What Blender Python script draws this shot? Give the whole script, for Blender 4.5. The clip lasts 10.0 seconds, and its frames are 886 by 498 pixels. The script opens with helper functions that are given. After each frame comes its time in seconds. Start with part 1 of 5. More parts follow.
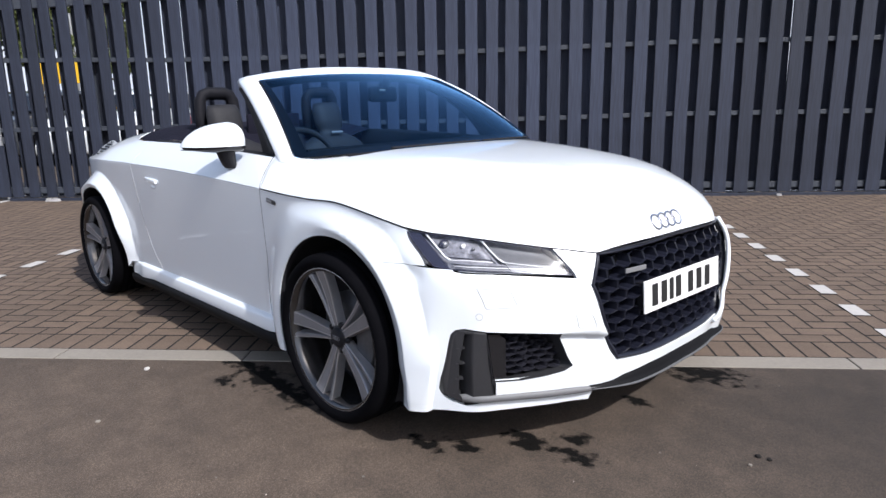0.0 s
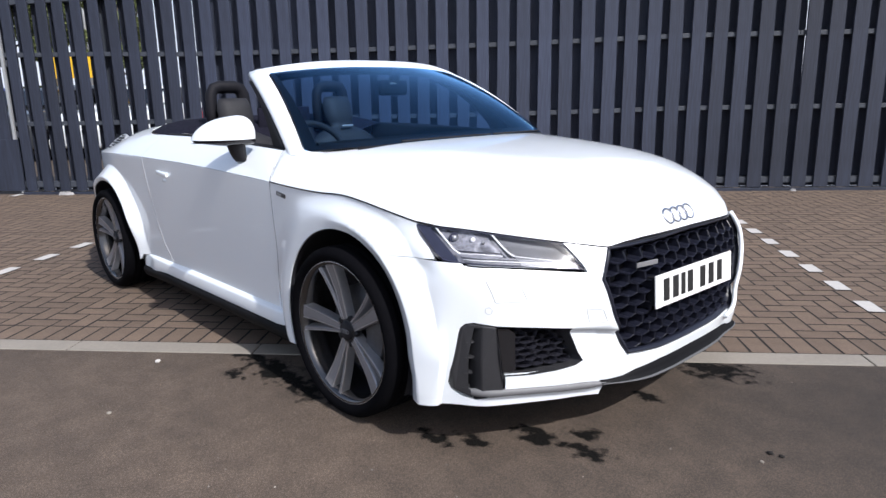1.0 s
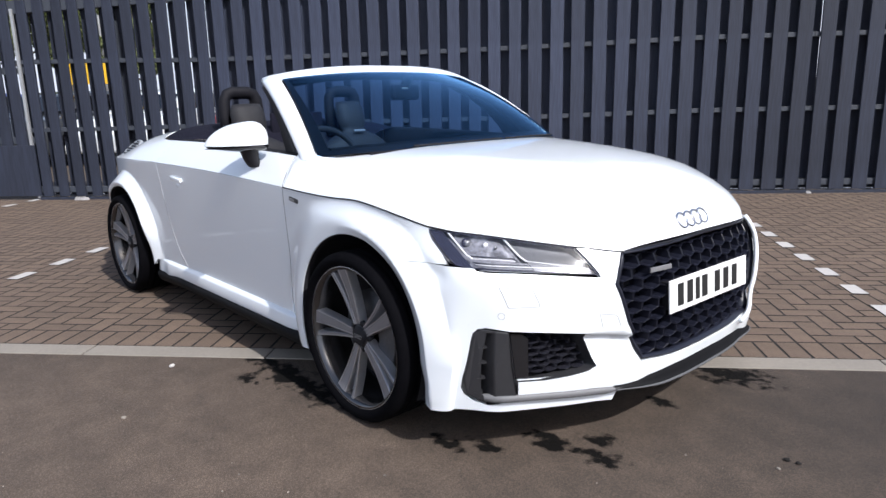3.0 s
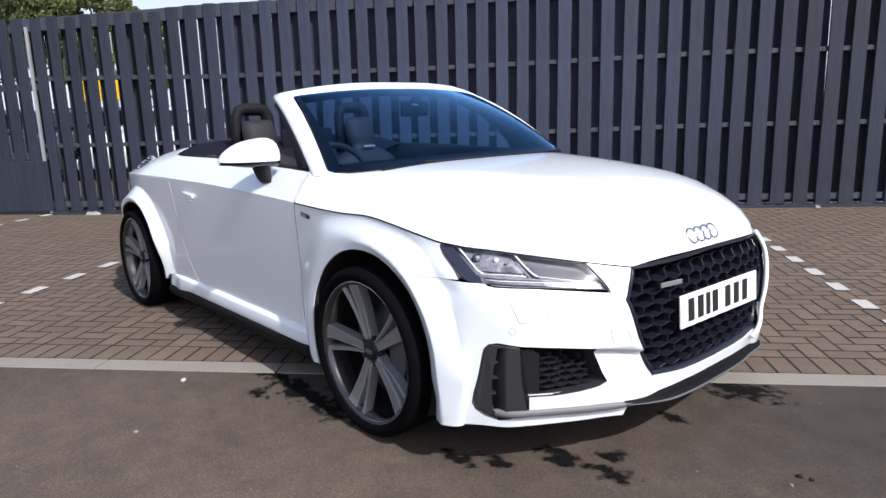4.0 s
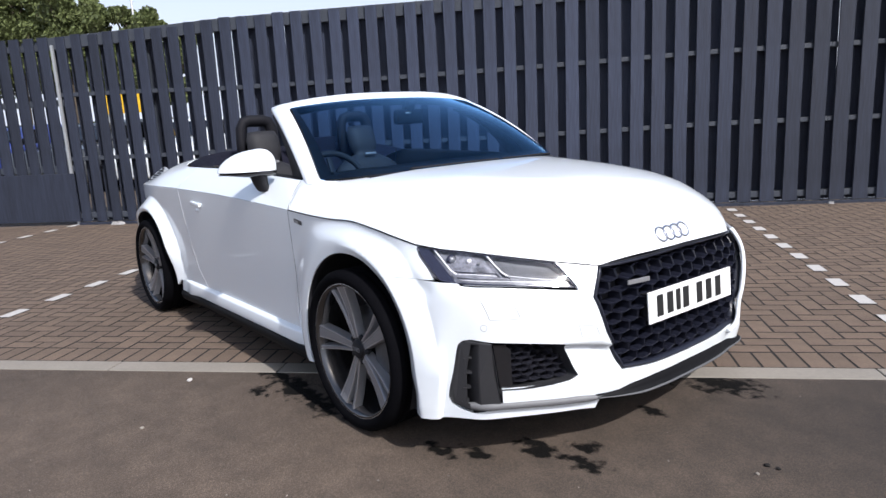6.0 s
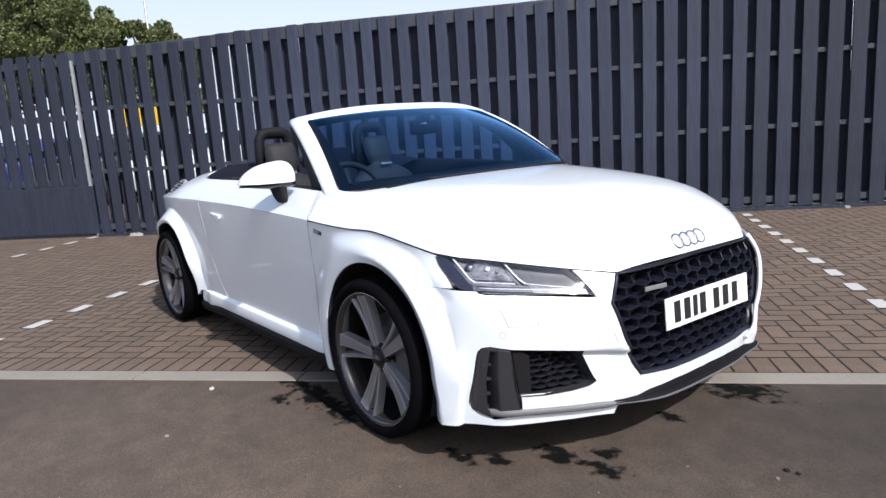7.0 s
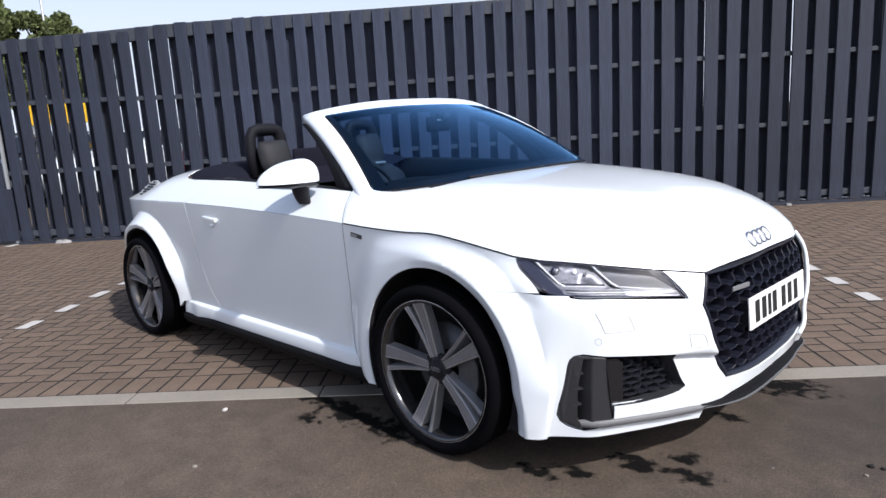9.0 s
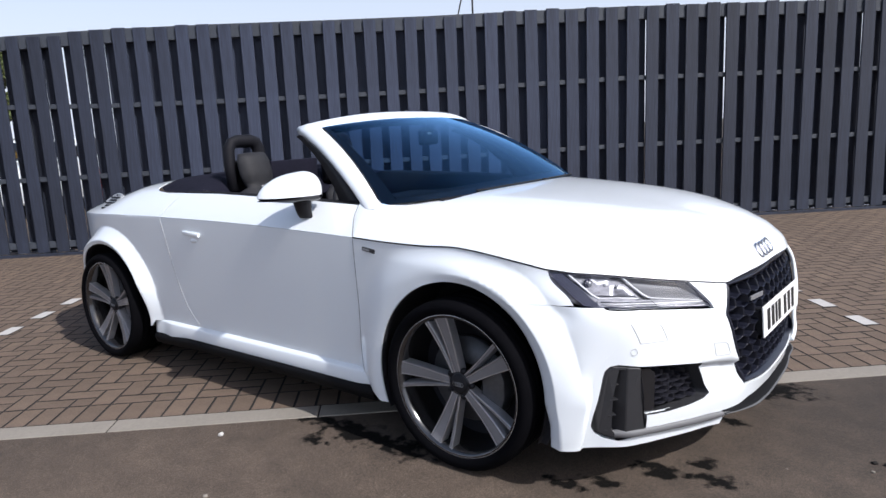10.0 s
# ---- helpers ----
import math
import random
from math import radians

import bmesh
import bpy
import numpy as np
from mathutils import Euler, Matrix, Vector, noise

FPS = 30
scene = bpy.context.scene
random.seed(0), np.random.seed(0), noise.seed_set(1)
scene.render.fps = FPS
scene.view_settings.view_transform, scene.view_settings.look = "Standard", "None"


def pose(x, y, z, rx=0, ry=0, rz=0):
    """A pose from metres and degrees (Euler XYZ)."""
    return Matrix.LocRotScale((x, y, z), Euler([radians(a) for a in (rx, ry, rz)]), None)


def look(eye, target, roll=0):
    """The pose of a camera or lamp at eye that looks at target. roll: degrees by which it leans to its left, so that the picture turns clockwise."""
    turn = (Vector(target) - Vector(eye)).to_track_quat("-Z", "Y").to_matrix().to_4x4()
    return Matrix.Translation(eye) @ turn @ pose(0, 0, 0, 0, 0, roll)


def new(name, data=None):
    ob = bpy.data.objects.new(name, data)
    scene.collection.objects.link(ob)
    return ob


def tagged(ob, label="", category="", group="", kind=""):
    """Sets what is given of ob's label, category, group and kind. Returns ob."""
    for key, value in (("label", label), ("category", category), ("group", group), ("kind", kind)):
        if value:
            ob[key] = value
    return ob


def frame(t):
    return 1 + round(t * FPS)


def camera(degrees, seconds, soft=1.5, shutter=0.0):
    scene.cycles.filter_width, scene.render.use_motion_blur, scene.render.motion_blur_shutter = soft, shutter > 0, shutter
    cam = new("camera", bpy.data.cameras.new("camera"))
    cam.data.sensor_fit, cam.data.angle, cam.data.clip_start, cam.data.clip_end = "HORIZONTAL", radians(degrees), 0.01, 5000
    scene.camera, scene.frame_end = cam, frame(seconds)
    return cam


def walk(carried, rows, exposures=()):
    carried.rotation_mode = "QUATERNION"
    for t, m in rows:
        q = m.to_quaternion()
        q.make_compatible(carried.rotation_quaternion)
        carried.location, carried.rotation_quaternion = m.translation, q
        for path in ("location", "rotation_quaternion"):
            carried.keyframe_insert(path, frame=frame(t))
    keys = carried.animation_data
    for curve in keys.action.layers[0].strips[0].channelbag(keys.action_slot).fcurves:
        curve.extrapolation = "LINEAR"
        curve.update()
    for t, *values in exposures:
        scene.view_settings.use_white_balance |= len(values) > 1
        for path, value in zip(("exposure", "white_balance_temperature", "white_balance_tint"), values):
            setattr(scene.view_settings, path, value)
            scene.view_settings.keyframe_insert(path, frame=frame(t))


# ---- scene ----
cam = camera(67.1, 10.0)
PATH = [
    (0, (1.956, -2.201, 1.171), (0.557, -0.842, 0.73), -1.0),
    (0.5, (1.956, -2.198, 1.169), (0.548, -0.852, 0.716), -1.2),
    (1, (1.952, -2.193, 1.164), (0.533, -0.859, 0.709), -1.0),
    (1.5, (1.952, -2.197, 1.164), (0.52, -0.875, 0.715), -0.9),
    (2, (1.951, -2.197, 1.168), (0.511, -0.884, 0.72), -1.3),
    (3.5, (1.948, -2.19, 1.171), (0.499, -0.883, 0.732), -1.4),
    (4, (1.951, -2.21, 1.177), (0.486, -0.91, 0.774), -1.5),
    (4.5, (1.974, -2.22, 1.178), (0.534, -0.893, 0.771), -2.3),
    (5, (2.035, -2.182, 1.181), (0.562, -0.886, 0.791), -2.5),
    (5.5, (2.116, -2.157, 1.188), (0.613, -0.899, 0.788), -2.4),
    (7, (2.166, -2.196, 1.203), (0.621, -0.981, 0.837), -3.7),
    (7.5, (2.112, -2.277, 1.221), (0.581, -1.039, 0.866), -2.8),
    (8, (1.989, -2.401, 1.226), (0.553, -1.056, 0.867), -2.1),
    (8.5, (1.857, -2.452, 1.229), (0.47, -1.062, 0.853), -1.5),
    (9, (1.672, -2.496, 1.211), (0.301, -1.089, 0.834), -3.3),
    (9.5, (1.541, -2.573, 1.235), (0.257, -1.088, 0.853), -1.9),
    (10, (1.385, -2.714, 1.228), (0.188, -1.15, 0.878), -2.6),
]
EXPOSURE = [(0, .33), (8.2, .33), (9, .28), (9.5, .23), (10, .21)]
walk(cam, [(t, look(eye, target, roll)) for t, eye, target, roll in PATH], EXPOSURE)

# ---- world, sun and exposure ----
SUN_AZ, SUN_EL = radians(-4.6), radians(44)
world = bpy.data.worlds.new("daylight")
scene.world = world
world.use_nodes = True
wn = world.node_tree.nodes
sky = wn.new("ShaderNodeTexSky")
sky.sky_type = "NISHITA"
sky.sun_disc = False
sky.sun_elevation, sky.sun_rotation = SUN_EL, radians(90) - SUN_AZ
sky.air_density, sky.dust_density, sky.ozone_density = 1.1, 2.4, 2.2
wn["Background"].inputs["Strength"].default_value = 0.137
# pale haze that thickens towards the horizon
wl = world.node_tree.links
way, up_part, clear_part, haze_power, haze_most, hazy = (wn.new("ShaderNodeTexCoord"), wn.new("ShaderNodeSeparateXYZ"), wn.new("ShaderNodeMath"),
                                                        wn.new("ShaderNodeMath"), wn.new("ShaderNodeMath"), wn.new("ShaderNodeMix"))
clear_part.operation, haze_power.operation, haze_most.operation = "SUBTRACT", "POWER", "MULTIPLY"
clear_part.use_clamp = True
clear_part.inputs[0].default_value, haze_power.inputs[1].default_value, haze_most.inputs[1].default_value = 1.0, 2.3, .97
hazy.data_type = "RGBA"
wl.new(way.outputs["Generated"], up_part.inputs[0])
wl.new(up_part.outputs["Z"], clear_part.inputs[1])
wl.new(clear_part.outputs[0], haze_power.inputs[0])
wl.new(haze_power.outputs[0], haze_most.inputs[0])
wl.new(haze_most.outputs[0], hazy.inputs["Factor"])
wl.new(sky.outputs["Color"], hazy.inputs["A"])
hazy.inputs["B"].default_value = (5.5, 5.92, 7.25, 1)
wl.new(hazy.outputs["Result"], wn["Background"].inputs["Color"])
sun = new("sun", bpy.data.lights.new("sun", "SUN"))
sun.data.energy, sun.data.angle, sun.data.color = 4.4, radians(0.55), (.99, .978, .992)
sun_way = Vector((math.cos(SUN_EL) * math.cos(SUN_AZ), math.cos(SUN_EL) * math.sin(SUN_AZ), math.sin(SUN_EL)))
sun.matrix_world = look(tuple(sun_way * 30), (0, 0, 0))


# ---- materials ----
def material(name, color, rough=.5, metal=0.0, coat=0.0, vary=.12, scale=6.0, fine=60.0, bump=0.0, bump_scale=80.0, random_piece=0.0, spec=.5, stretch=(1, 1, 1)):
    """A surface with colour that varies at two scales, and fine relief."""
    m = bpy.data.materials.new(name)
    m.use_nodes = True
    n, l = m.node_tree.nodes, m.node_tree.links
    b = n["Principled BSDF"]
    b.inputs["Roughness"].default_value, b.inputs["Metallic"].default_value = rough, metal
    b.inputs["Coat Weight"].default_value, b.inputs["Coat Roughness"].default_value = coat, .03
    b.inputs["Specular IOR Level"].default_value = spec
    co = n.new("ShaderNodeTexCoord")
    big, small = n.new("ShaderNodeTexNoise"), n.new("ShaderNodeTexNoise")
    big.inputs["Scale"].default_value, small.inputs["Scale"].default_value = scale, fine
    big.inputs["Detail"].default_value, small.inputs["Detail"].default_value = 4, 3
    grain_map = n.new("ShaderNodeMapping")
    grain_map.inputs["Scale"].default_value = stretch
    l.new(co.outputs["Object"], grain_map.inputs["Vector"])
    for t in (big, small):
        l.new(grain_map.outputs[0], t.inputs["Vector"])
    add = n.new("ShaderNodeMath")
    add.operation = "ADD"
    l.new(big.outputs["Fac"], add.inputs[0])
    l.new(small.outputs["Fac"], add.inputs[1])
    rng = n.new("ShaderNodeMapRange")
    rng.inputs["From Min"].default_value, rng.inputs["From Max"].default_value = .55, 1.45
    rng.inputs["To Min"].default_value, rng.inputs["To Max"].default_value = 1 - vary, 1 + vary
    l.new(add.outputs[0], rng.inputs["Value"])
    value = rng.outputs[0]
    if random_piece:
        info = n.new("ShaderNodeObjectInfo")
        geo = n.new("ShaderNodeNewGeometry")
        mix = n.new("ShaderNodeMath")
        mix.operation = "ADD"
        l.new(info.outputs["Random"], mix.inputs[0])
        l.new(geo.outputs["Random Per Island"], mix.inputs[1])
        fr = n.new("ShaderNodeMath")
        fr.operation = "FRACT"
        l.new(mix.outputs[0], fr.inputs[0])
        r2 = n.new("ShaderNodeMapRange")
        r2.inputs["To Min"].default_value, r2.inputs["To Max"].default_value = 1 - random_piece, 1 + random_piece
        l.new(fr.outputs[0], r2.inputs["Value"])
        mul = n.new("ShaderNodeMath")
        mul.operation = "MULTIPLY"
        l.new(value, mul.inputs[0])
        l.new(r2.outputs[0], mul.inputs[1])
        value = mul.outputs[0]
    tint = n.new("ShaderNodeVectorMath")
    tint.operation = "SCALE"
    tint.inputs[0].default_value = color
    l.new(value, tint.inputs["Scale"])
    l.new(tint.outputs[0], b.inputs["Base Color"])
    if bump:
        grain = n.new("ShaderNodeTexNoise")
        grain.inputs["Scale"].default_value, grain.inputs["Detail"].default_value = bump_scale, 5
        l.new(grain_map.outputs[0], grain.inputs["Vector"])
        bp = n.new("ShaderNodeBump")
        bp.inputs["Strength"].default_value, bp.inputs["Distance"].default_value = bump, .004
        l.new(grain.outputs["Fac"], bp.inputs["Height"])
        l.new(bp.outputs[0], b.inputs["Normal"])
    return m


def thin_glass(name, tint, ior=1.5, rough=0.0, gloss_tint=(1, 1, 1), steep=1.0, gain=1.0):
    """A pane without thickness: it lets light through, tinted, and mirrors at its own angle."""
    m = bpy.data.materials.new(name)
    m.use_nodes = True
    n, l = m.node_tree.nodes, m.node_tree.links
    n.remove(n["Principled BSDF"])
    clear, gloss, mix, fr = (n.new("ShaderNodeBsdfTransparent"), n.new("ShaderNodeBsdfGlossy"), n.new("ShaderNodeMixShader"),
                             n.new("ShaderNodeFresnel"))
    clear.inputs["Color"].default_value = (*tint, 1)
    gloss.inputs["Roughness"].default_value = rough
    gloss.inputs["Color"].default_value = (*gloss_tint, 1)
    fr.inputs["IOR"].default_value = ior
    steeper, more = n.new("ShaderNodeMath"), n.new("ShaderNodeMath")
    steeper.operation, more.operation = "POWER", "MULTIPLY"
    more.use_clamp = True
    steeper.inputs[1].default_value, more.inputs[1].default_value = steep, gain
    l.new(fr.outputs[0], steeper.inputs[0])
    l.new(steeper.outputs[0], more.inputs[0])
    l.new(more.outputs[0], mix.inputs[0])
    l.new(clear.outputs[0], mix.inputs[1])
    l.new(gloss.outputs[0], mix.inputs[2])
    l.new(mix.outputs[0], n["Material Output"].inputs["Surface"])
    return m


WHITE = material("white_car_paint", (.768, .803, .832), .32, coat=1.0, vary=.012, scale=1.5, fine=300)
LIP_BLACK = material("satin_black_plastic", (.005, .005, .006), .65, vary=.3, spec=.12)
BLADE = material("satin_grey_trim", (.13, .13, .135), .6, metal=.05, vary=.06)
EDGE_GREY = material("dull_grey_edge", (.075, .075, .08), .55, vary=.08)
DASH = material("black_dashboard_skin", (.009, .009, .011), .8, vary=.2, spec=.15, bump=.2, bump_scale=300)
GRILLE_BLACK = material("gloss_black_grille", (.010, .011, .019), .30, vary=.2, spec=.4)
INTAKE_GREY = material("satin_black_intake_mesh", (.016, .016, .022), .36, vary=.2, spec=.4)
GLOSS_BLACK = material("gloss_black_plastic", (.008, .008, .01), .18, coat=.5, vary=.2)
BLACK = material("black_plastic", (.011, .011, .014), .55, spec=.25, vary=.2, bump=.1, bump_scale=400)
DARK_GREY = material("dark_grey_plastic", (.024, .024, .027), .5, vary=.1, bump=.15, bump_scale=500)
SILVER = material("satin_silver_trim", (.25, .25, .26), .42, metal=.45, vary=.06)
CHROME = material("chrome", (.58, .58, .61), .14, metal=1.0, vary=.03)
RUBBER = material("tyre_rubber", (.003, .003, .004), .85, spec=.04, vary=.25, scale=12, bump=.15, bump_scale=200)
RIM_GREY = material("graphite_wheel_paint", (.225, .225, .24), .36, metal=.35, coat=.3, vary=.08)
RIM_BRIGHT = material("machined_wheel_rim", (.52, .52, .54), .30, metal=.75, vary=.08)
RIM_BARREL = material("polished_rim_barrel", (.10, .10, .105), .17, metal=.9, vary=.1)
BRAKE = material("cast_brake_metal", (.10, .10, .105), .5, metal=.6, vary=.2, scale=20)
UNDER = material("dark_underbody", (.009, .009, .013), .9, vary=.3)
LEATHER = material("black_leather", (.020, .020, .023), .62, spec=.22, vary=.2, scale=9, bump=.25, bump_scale=220)
HOOP = material("black_hoop_padding", (.008, .008, .011), .65, spec=.16, vary=.2, bump=.2, bump_scale=200)
SOFT_TOP = material("black_canvas", (.010, .010, .018), .9, spec=.1, vary=.2, bump=.4, bump_scale=500)
PLATE_WHITE = material("white_reflective_plate", (.78, .78, .77), .35, vary=.02)
PLATE_BLACK = material("black_plate_bars", (.01, .01, .01), .5)
LAMP_SILVER = material("lamp_reflector", (.25, .255, .275), .36, metal=.6, vary=.35, scale=34, fine=120)
LAMP_GREY = material("grey_lamp_reflector", (.25, .25, .28), .34, metal=.4, vary=.6, scale=38, fine=110)
LAMP_DARK = material("lamp_housing", (.030, .031, .055), .3, vary=.2)
LAMP_WHITE = material("lamp_light_guide", (.8, .8, .82), .3, vary=.02)
RED_LENS = material("red_lens", (.25, .008, .01), .15, coat=.6)
WINDSCREEN = thin_glass("windscreen_glass", (.36, .62, .95), 1.8, gloss_tint=(.30, .62, 1), steep=2.2, gain=6.5)
SEAM = material("panel_seam", (.42, .42, .43), .6)
SEAM_DARK = material("shadowed_panel_seam", (.10, .10, .11), .7)
CLEAR = thin_glass("lamp_cover_glass", (.93, .94, .96), 1.45, .08)
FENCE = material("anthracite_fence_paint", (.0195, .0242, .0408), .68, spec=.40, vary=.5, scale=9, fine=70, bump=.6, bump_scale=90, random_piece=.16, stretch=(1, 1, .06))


def scale_by_distance(m, centre, near, far, most, least):
    """Puts a brighter stretch into the base colour round one point, darker with distance."""
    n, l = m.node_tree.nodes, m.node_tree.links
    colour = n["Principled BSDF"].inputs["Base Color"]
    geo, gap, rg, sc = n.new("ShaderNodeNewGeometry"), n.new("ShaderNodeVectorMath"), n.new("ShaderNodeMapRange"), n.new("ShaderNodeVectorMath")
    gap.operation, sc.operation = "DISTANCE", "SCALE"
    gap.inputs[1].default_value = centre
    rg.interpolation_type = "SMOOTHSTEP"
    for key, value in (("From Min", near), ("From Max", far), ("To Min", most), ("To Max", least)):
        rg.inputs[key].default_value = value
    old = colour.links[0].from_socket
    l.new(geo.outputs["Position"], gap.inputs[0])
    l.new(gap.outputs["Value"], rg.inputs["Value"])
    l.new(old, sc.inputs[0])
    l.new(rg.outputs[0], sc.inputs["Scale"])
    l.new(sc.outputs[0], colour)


# board colour scaled up round the middle stretch, down towards the ends
scale_by_distance(FENCE, (-4.1, 3.08, 1.6), 1.3, 4.4, 1.55, .88)
FENCE_BACK = material("fence_rail_paint", (.037, .043, .056), .65, vary=.16, bump=.4, bump_scale=60, random_piece=.1)
STEEL = material("galvanised_steel", (.4, .41, .42), .45, metal=.5, vary=.12)
PAVER = material("grey_brown_paver", (.120, .0838, .0600), .85, vary=.28, scale=9, fine=90, bump=.6, bump_scale=120, random_piece=.13)
PAVER_WHITE = material("white_marking_block", (.45, .43, .41), .8, vary=.12, scale=20, bump=.5, bump_scale=120)
BED = material("paving_joint_sand", (.012, .0100, .009), .95, vary=.2, scale=30)
GRIT = material("mixed_grit", (.20, .175, .15), .9, vary=.2, random_piece=.85)
KERB = material("concrete_kerb", (.222, .198, .168), .85, vary=.14, scale=4, fine=60, bump=.5, bump_scale=90)


def asphalt_material(stains):
    m = material("grey_asphalt", (.0795, .0578, .0425), .8, vary=.3, scale=1.1, fine=70, bump=.8, bump_scale=260)
    n, l = m.node_tree.nodes, m.node_tree.links
    b = n["Principled BSDF"]
    co = n.new("ShaderNodeTexCoord")
    speck = n.new("ShaderNodeTexVoronoi")
    speck.inputs["Scale"].default_value = 210
    l.new(co.outputs["Object"], speck.inputs["Vector"])
    grit = n.new("ShaderNodeMapRange")
    grit.inputs["From Min"].default_value, grit.inputs["From Max"].default_value = 0, .6
    grit.inputs["To Min"].default_value, grit.inputs["To Max"].default_value = 1.62, .66
    l.new(speck.outputs["Distance"], grit.inputs["Value"])
    nz = n.new("ShaderNodeTexNoise")
    nz.inputs["Scale"].default_value, nz.inputs["Detail"].default_value = 19, 9
    l.new(co.outputs["Object"], nz.inputs["Vector"])
    mask = None
    # ragged dark ellipses: oil and wet stains, some with car shadow painted in
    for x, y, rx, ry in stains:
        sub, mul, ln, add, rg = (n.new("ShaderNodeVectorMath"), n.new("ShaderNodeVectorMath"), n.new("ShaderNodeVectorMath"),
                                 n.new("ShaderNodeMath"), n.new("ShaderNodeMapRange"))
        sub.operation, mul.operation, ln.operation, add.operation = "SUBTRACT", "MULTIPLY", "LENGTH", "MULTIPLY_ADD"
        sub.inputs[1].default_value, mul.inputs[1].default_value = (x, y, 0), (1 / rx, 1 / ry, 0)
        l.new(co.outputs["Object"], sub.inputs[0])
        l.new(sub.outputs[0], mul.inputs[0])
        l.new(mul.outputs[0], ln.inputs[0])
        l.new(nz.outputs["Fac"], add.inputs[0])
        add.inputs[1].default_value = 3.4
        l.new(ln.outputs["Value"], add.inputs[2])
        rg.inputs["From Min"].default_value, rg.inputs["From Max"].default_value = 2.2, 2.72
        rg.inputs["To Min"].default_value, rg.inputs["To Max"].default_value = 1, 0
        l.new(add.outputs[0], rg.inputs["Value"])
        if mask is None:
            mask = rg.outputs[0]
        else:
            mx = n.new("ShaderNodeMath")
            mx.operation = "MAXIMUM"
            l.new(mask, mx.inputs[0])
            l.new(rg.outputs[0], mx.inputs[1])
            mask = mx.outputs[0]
    # broad soft stretches round set points: two paler, one darker
    tone_sum = None
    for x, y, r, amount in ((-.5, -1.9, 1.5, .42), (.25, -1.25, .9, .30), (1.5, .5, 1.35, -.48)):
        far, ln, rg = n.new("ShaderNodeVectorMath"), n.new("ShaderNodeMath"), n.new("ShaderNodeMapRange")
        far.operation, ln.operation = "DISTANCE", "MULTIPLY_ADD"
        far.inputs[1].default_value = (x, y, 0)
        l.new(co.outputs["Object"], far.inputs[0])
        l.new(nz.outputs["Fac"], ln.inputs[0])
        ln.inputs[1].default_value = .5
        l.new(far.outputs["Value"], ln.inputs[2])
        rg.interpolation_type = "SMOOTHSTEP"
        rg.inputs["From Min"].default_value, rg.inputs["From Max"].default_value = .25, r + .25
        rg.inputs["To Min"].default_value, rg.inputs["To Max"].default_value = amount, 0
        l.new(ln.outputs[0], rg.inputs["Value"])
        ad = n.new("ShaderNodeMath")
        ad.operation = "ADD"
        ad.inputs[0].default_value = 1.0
        if tone_sum:
            l.new(tone_sum, ad.inputs[0])
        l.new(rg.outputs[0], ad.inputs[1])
        tone_sum = ad.outputs[0]
    mottle_noise, mottle, both = n.new("ShaderNodeTexNoise"), n.new("ShaderNodeMapRange"), n.new("ShaderNodeMath")
    mottle_noise.inputs["Scale"].default_value, mottle_noise.inputs["Detail"].default_value = 9, 7
    l.new(co.outputs["Object"], mottle_noise.inputs["Vector"])
    mottle.inputs["From Min"].default_value, mottle.inputs["From Max"].default_value = .36, .66
    mottle.inputs["To Min"].default_value, mottle.inputs["To Max"].default_value = .87, 1.17
    l.new(mottle_noise.outputs["Fac"], mottle.inputs["Value"])
    both.operation = "MULTIPLY"
    l.new(grit.outputs[0], both.inputs[0])
    l.new(mottle.outputs[0], both.inputs[1])
    # grit and mottle, scaled by the broad paler and darker stretches
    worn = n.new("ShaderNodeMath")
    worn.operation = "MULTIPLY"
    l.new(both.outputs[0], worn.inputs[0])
    l.new(tone_sum, worn.inputs[1])
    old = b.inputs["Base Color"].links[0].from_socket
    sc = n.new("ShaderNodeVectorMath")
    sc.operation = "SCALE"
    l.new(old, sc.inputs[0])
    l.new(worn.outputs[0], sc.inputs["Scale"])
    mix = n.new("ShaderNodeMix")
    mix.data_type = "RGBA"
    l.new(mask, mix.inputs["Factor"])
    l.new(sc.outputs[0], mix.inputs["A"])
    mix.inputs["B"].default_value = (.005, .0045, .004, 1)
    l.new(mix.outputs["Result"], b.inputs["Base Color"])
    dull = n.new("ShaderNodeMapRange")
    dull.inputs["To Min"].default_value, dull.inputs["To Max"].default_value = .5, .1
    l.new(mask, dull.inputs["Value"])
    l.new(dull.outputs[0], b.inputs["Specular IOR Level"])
    return m


# x, y, radii; the sill-side three and (.78, .47) also deepen the car's shadow
STAINS_AND_SHADE = ((.39, -.78, .088, .042), (.50, -.69, .078, .042), (.64, -.52, .112, .058), (.745, -.40, .06, .05), (.81, -.48, .078, .05),
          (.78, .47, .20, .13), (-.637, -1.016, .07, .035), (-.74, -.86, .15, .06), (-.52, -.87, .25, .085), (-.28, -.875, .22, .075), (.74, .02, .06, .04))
ASPHALT = asphalt_material(STAINS_AND_SHADE)


# ---- mesh helpers ----
def part(name, bm, mat, parent=None, label="", smooth=True):
    """Links a bmesh as one mesh object, under a thing or a part if one is given."""
    me = bpy.data.meshes.new(name)
    bm.normal_update()
    bm.to_mesh(me)
    bm.free()
    me.materials.append(mat)
    if smooth:
        me.shade_smooth()
    ob = new(name, me)
    ob.parent = parent
    return tagged(ob, label)


def thing(name, label, category, at=(0, 0, 0), turn=0.0, group="", kind=""):
    ob = new(name)
    ob.matrix_basis = pose(*at, 0, 0, turn)
    ob.empty_display_size = .1
    return tagged(ob, label, category, group, kind)


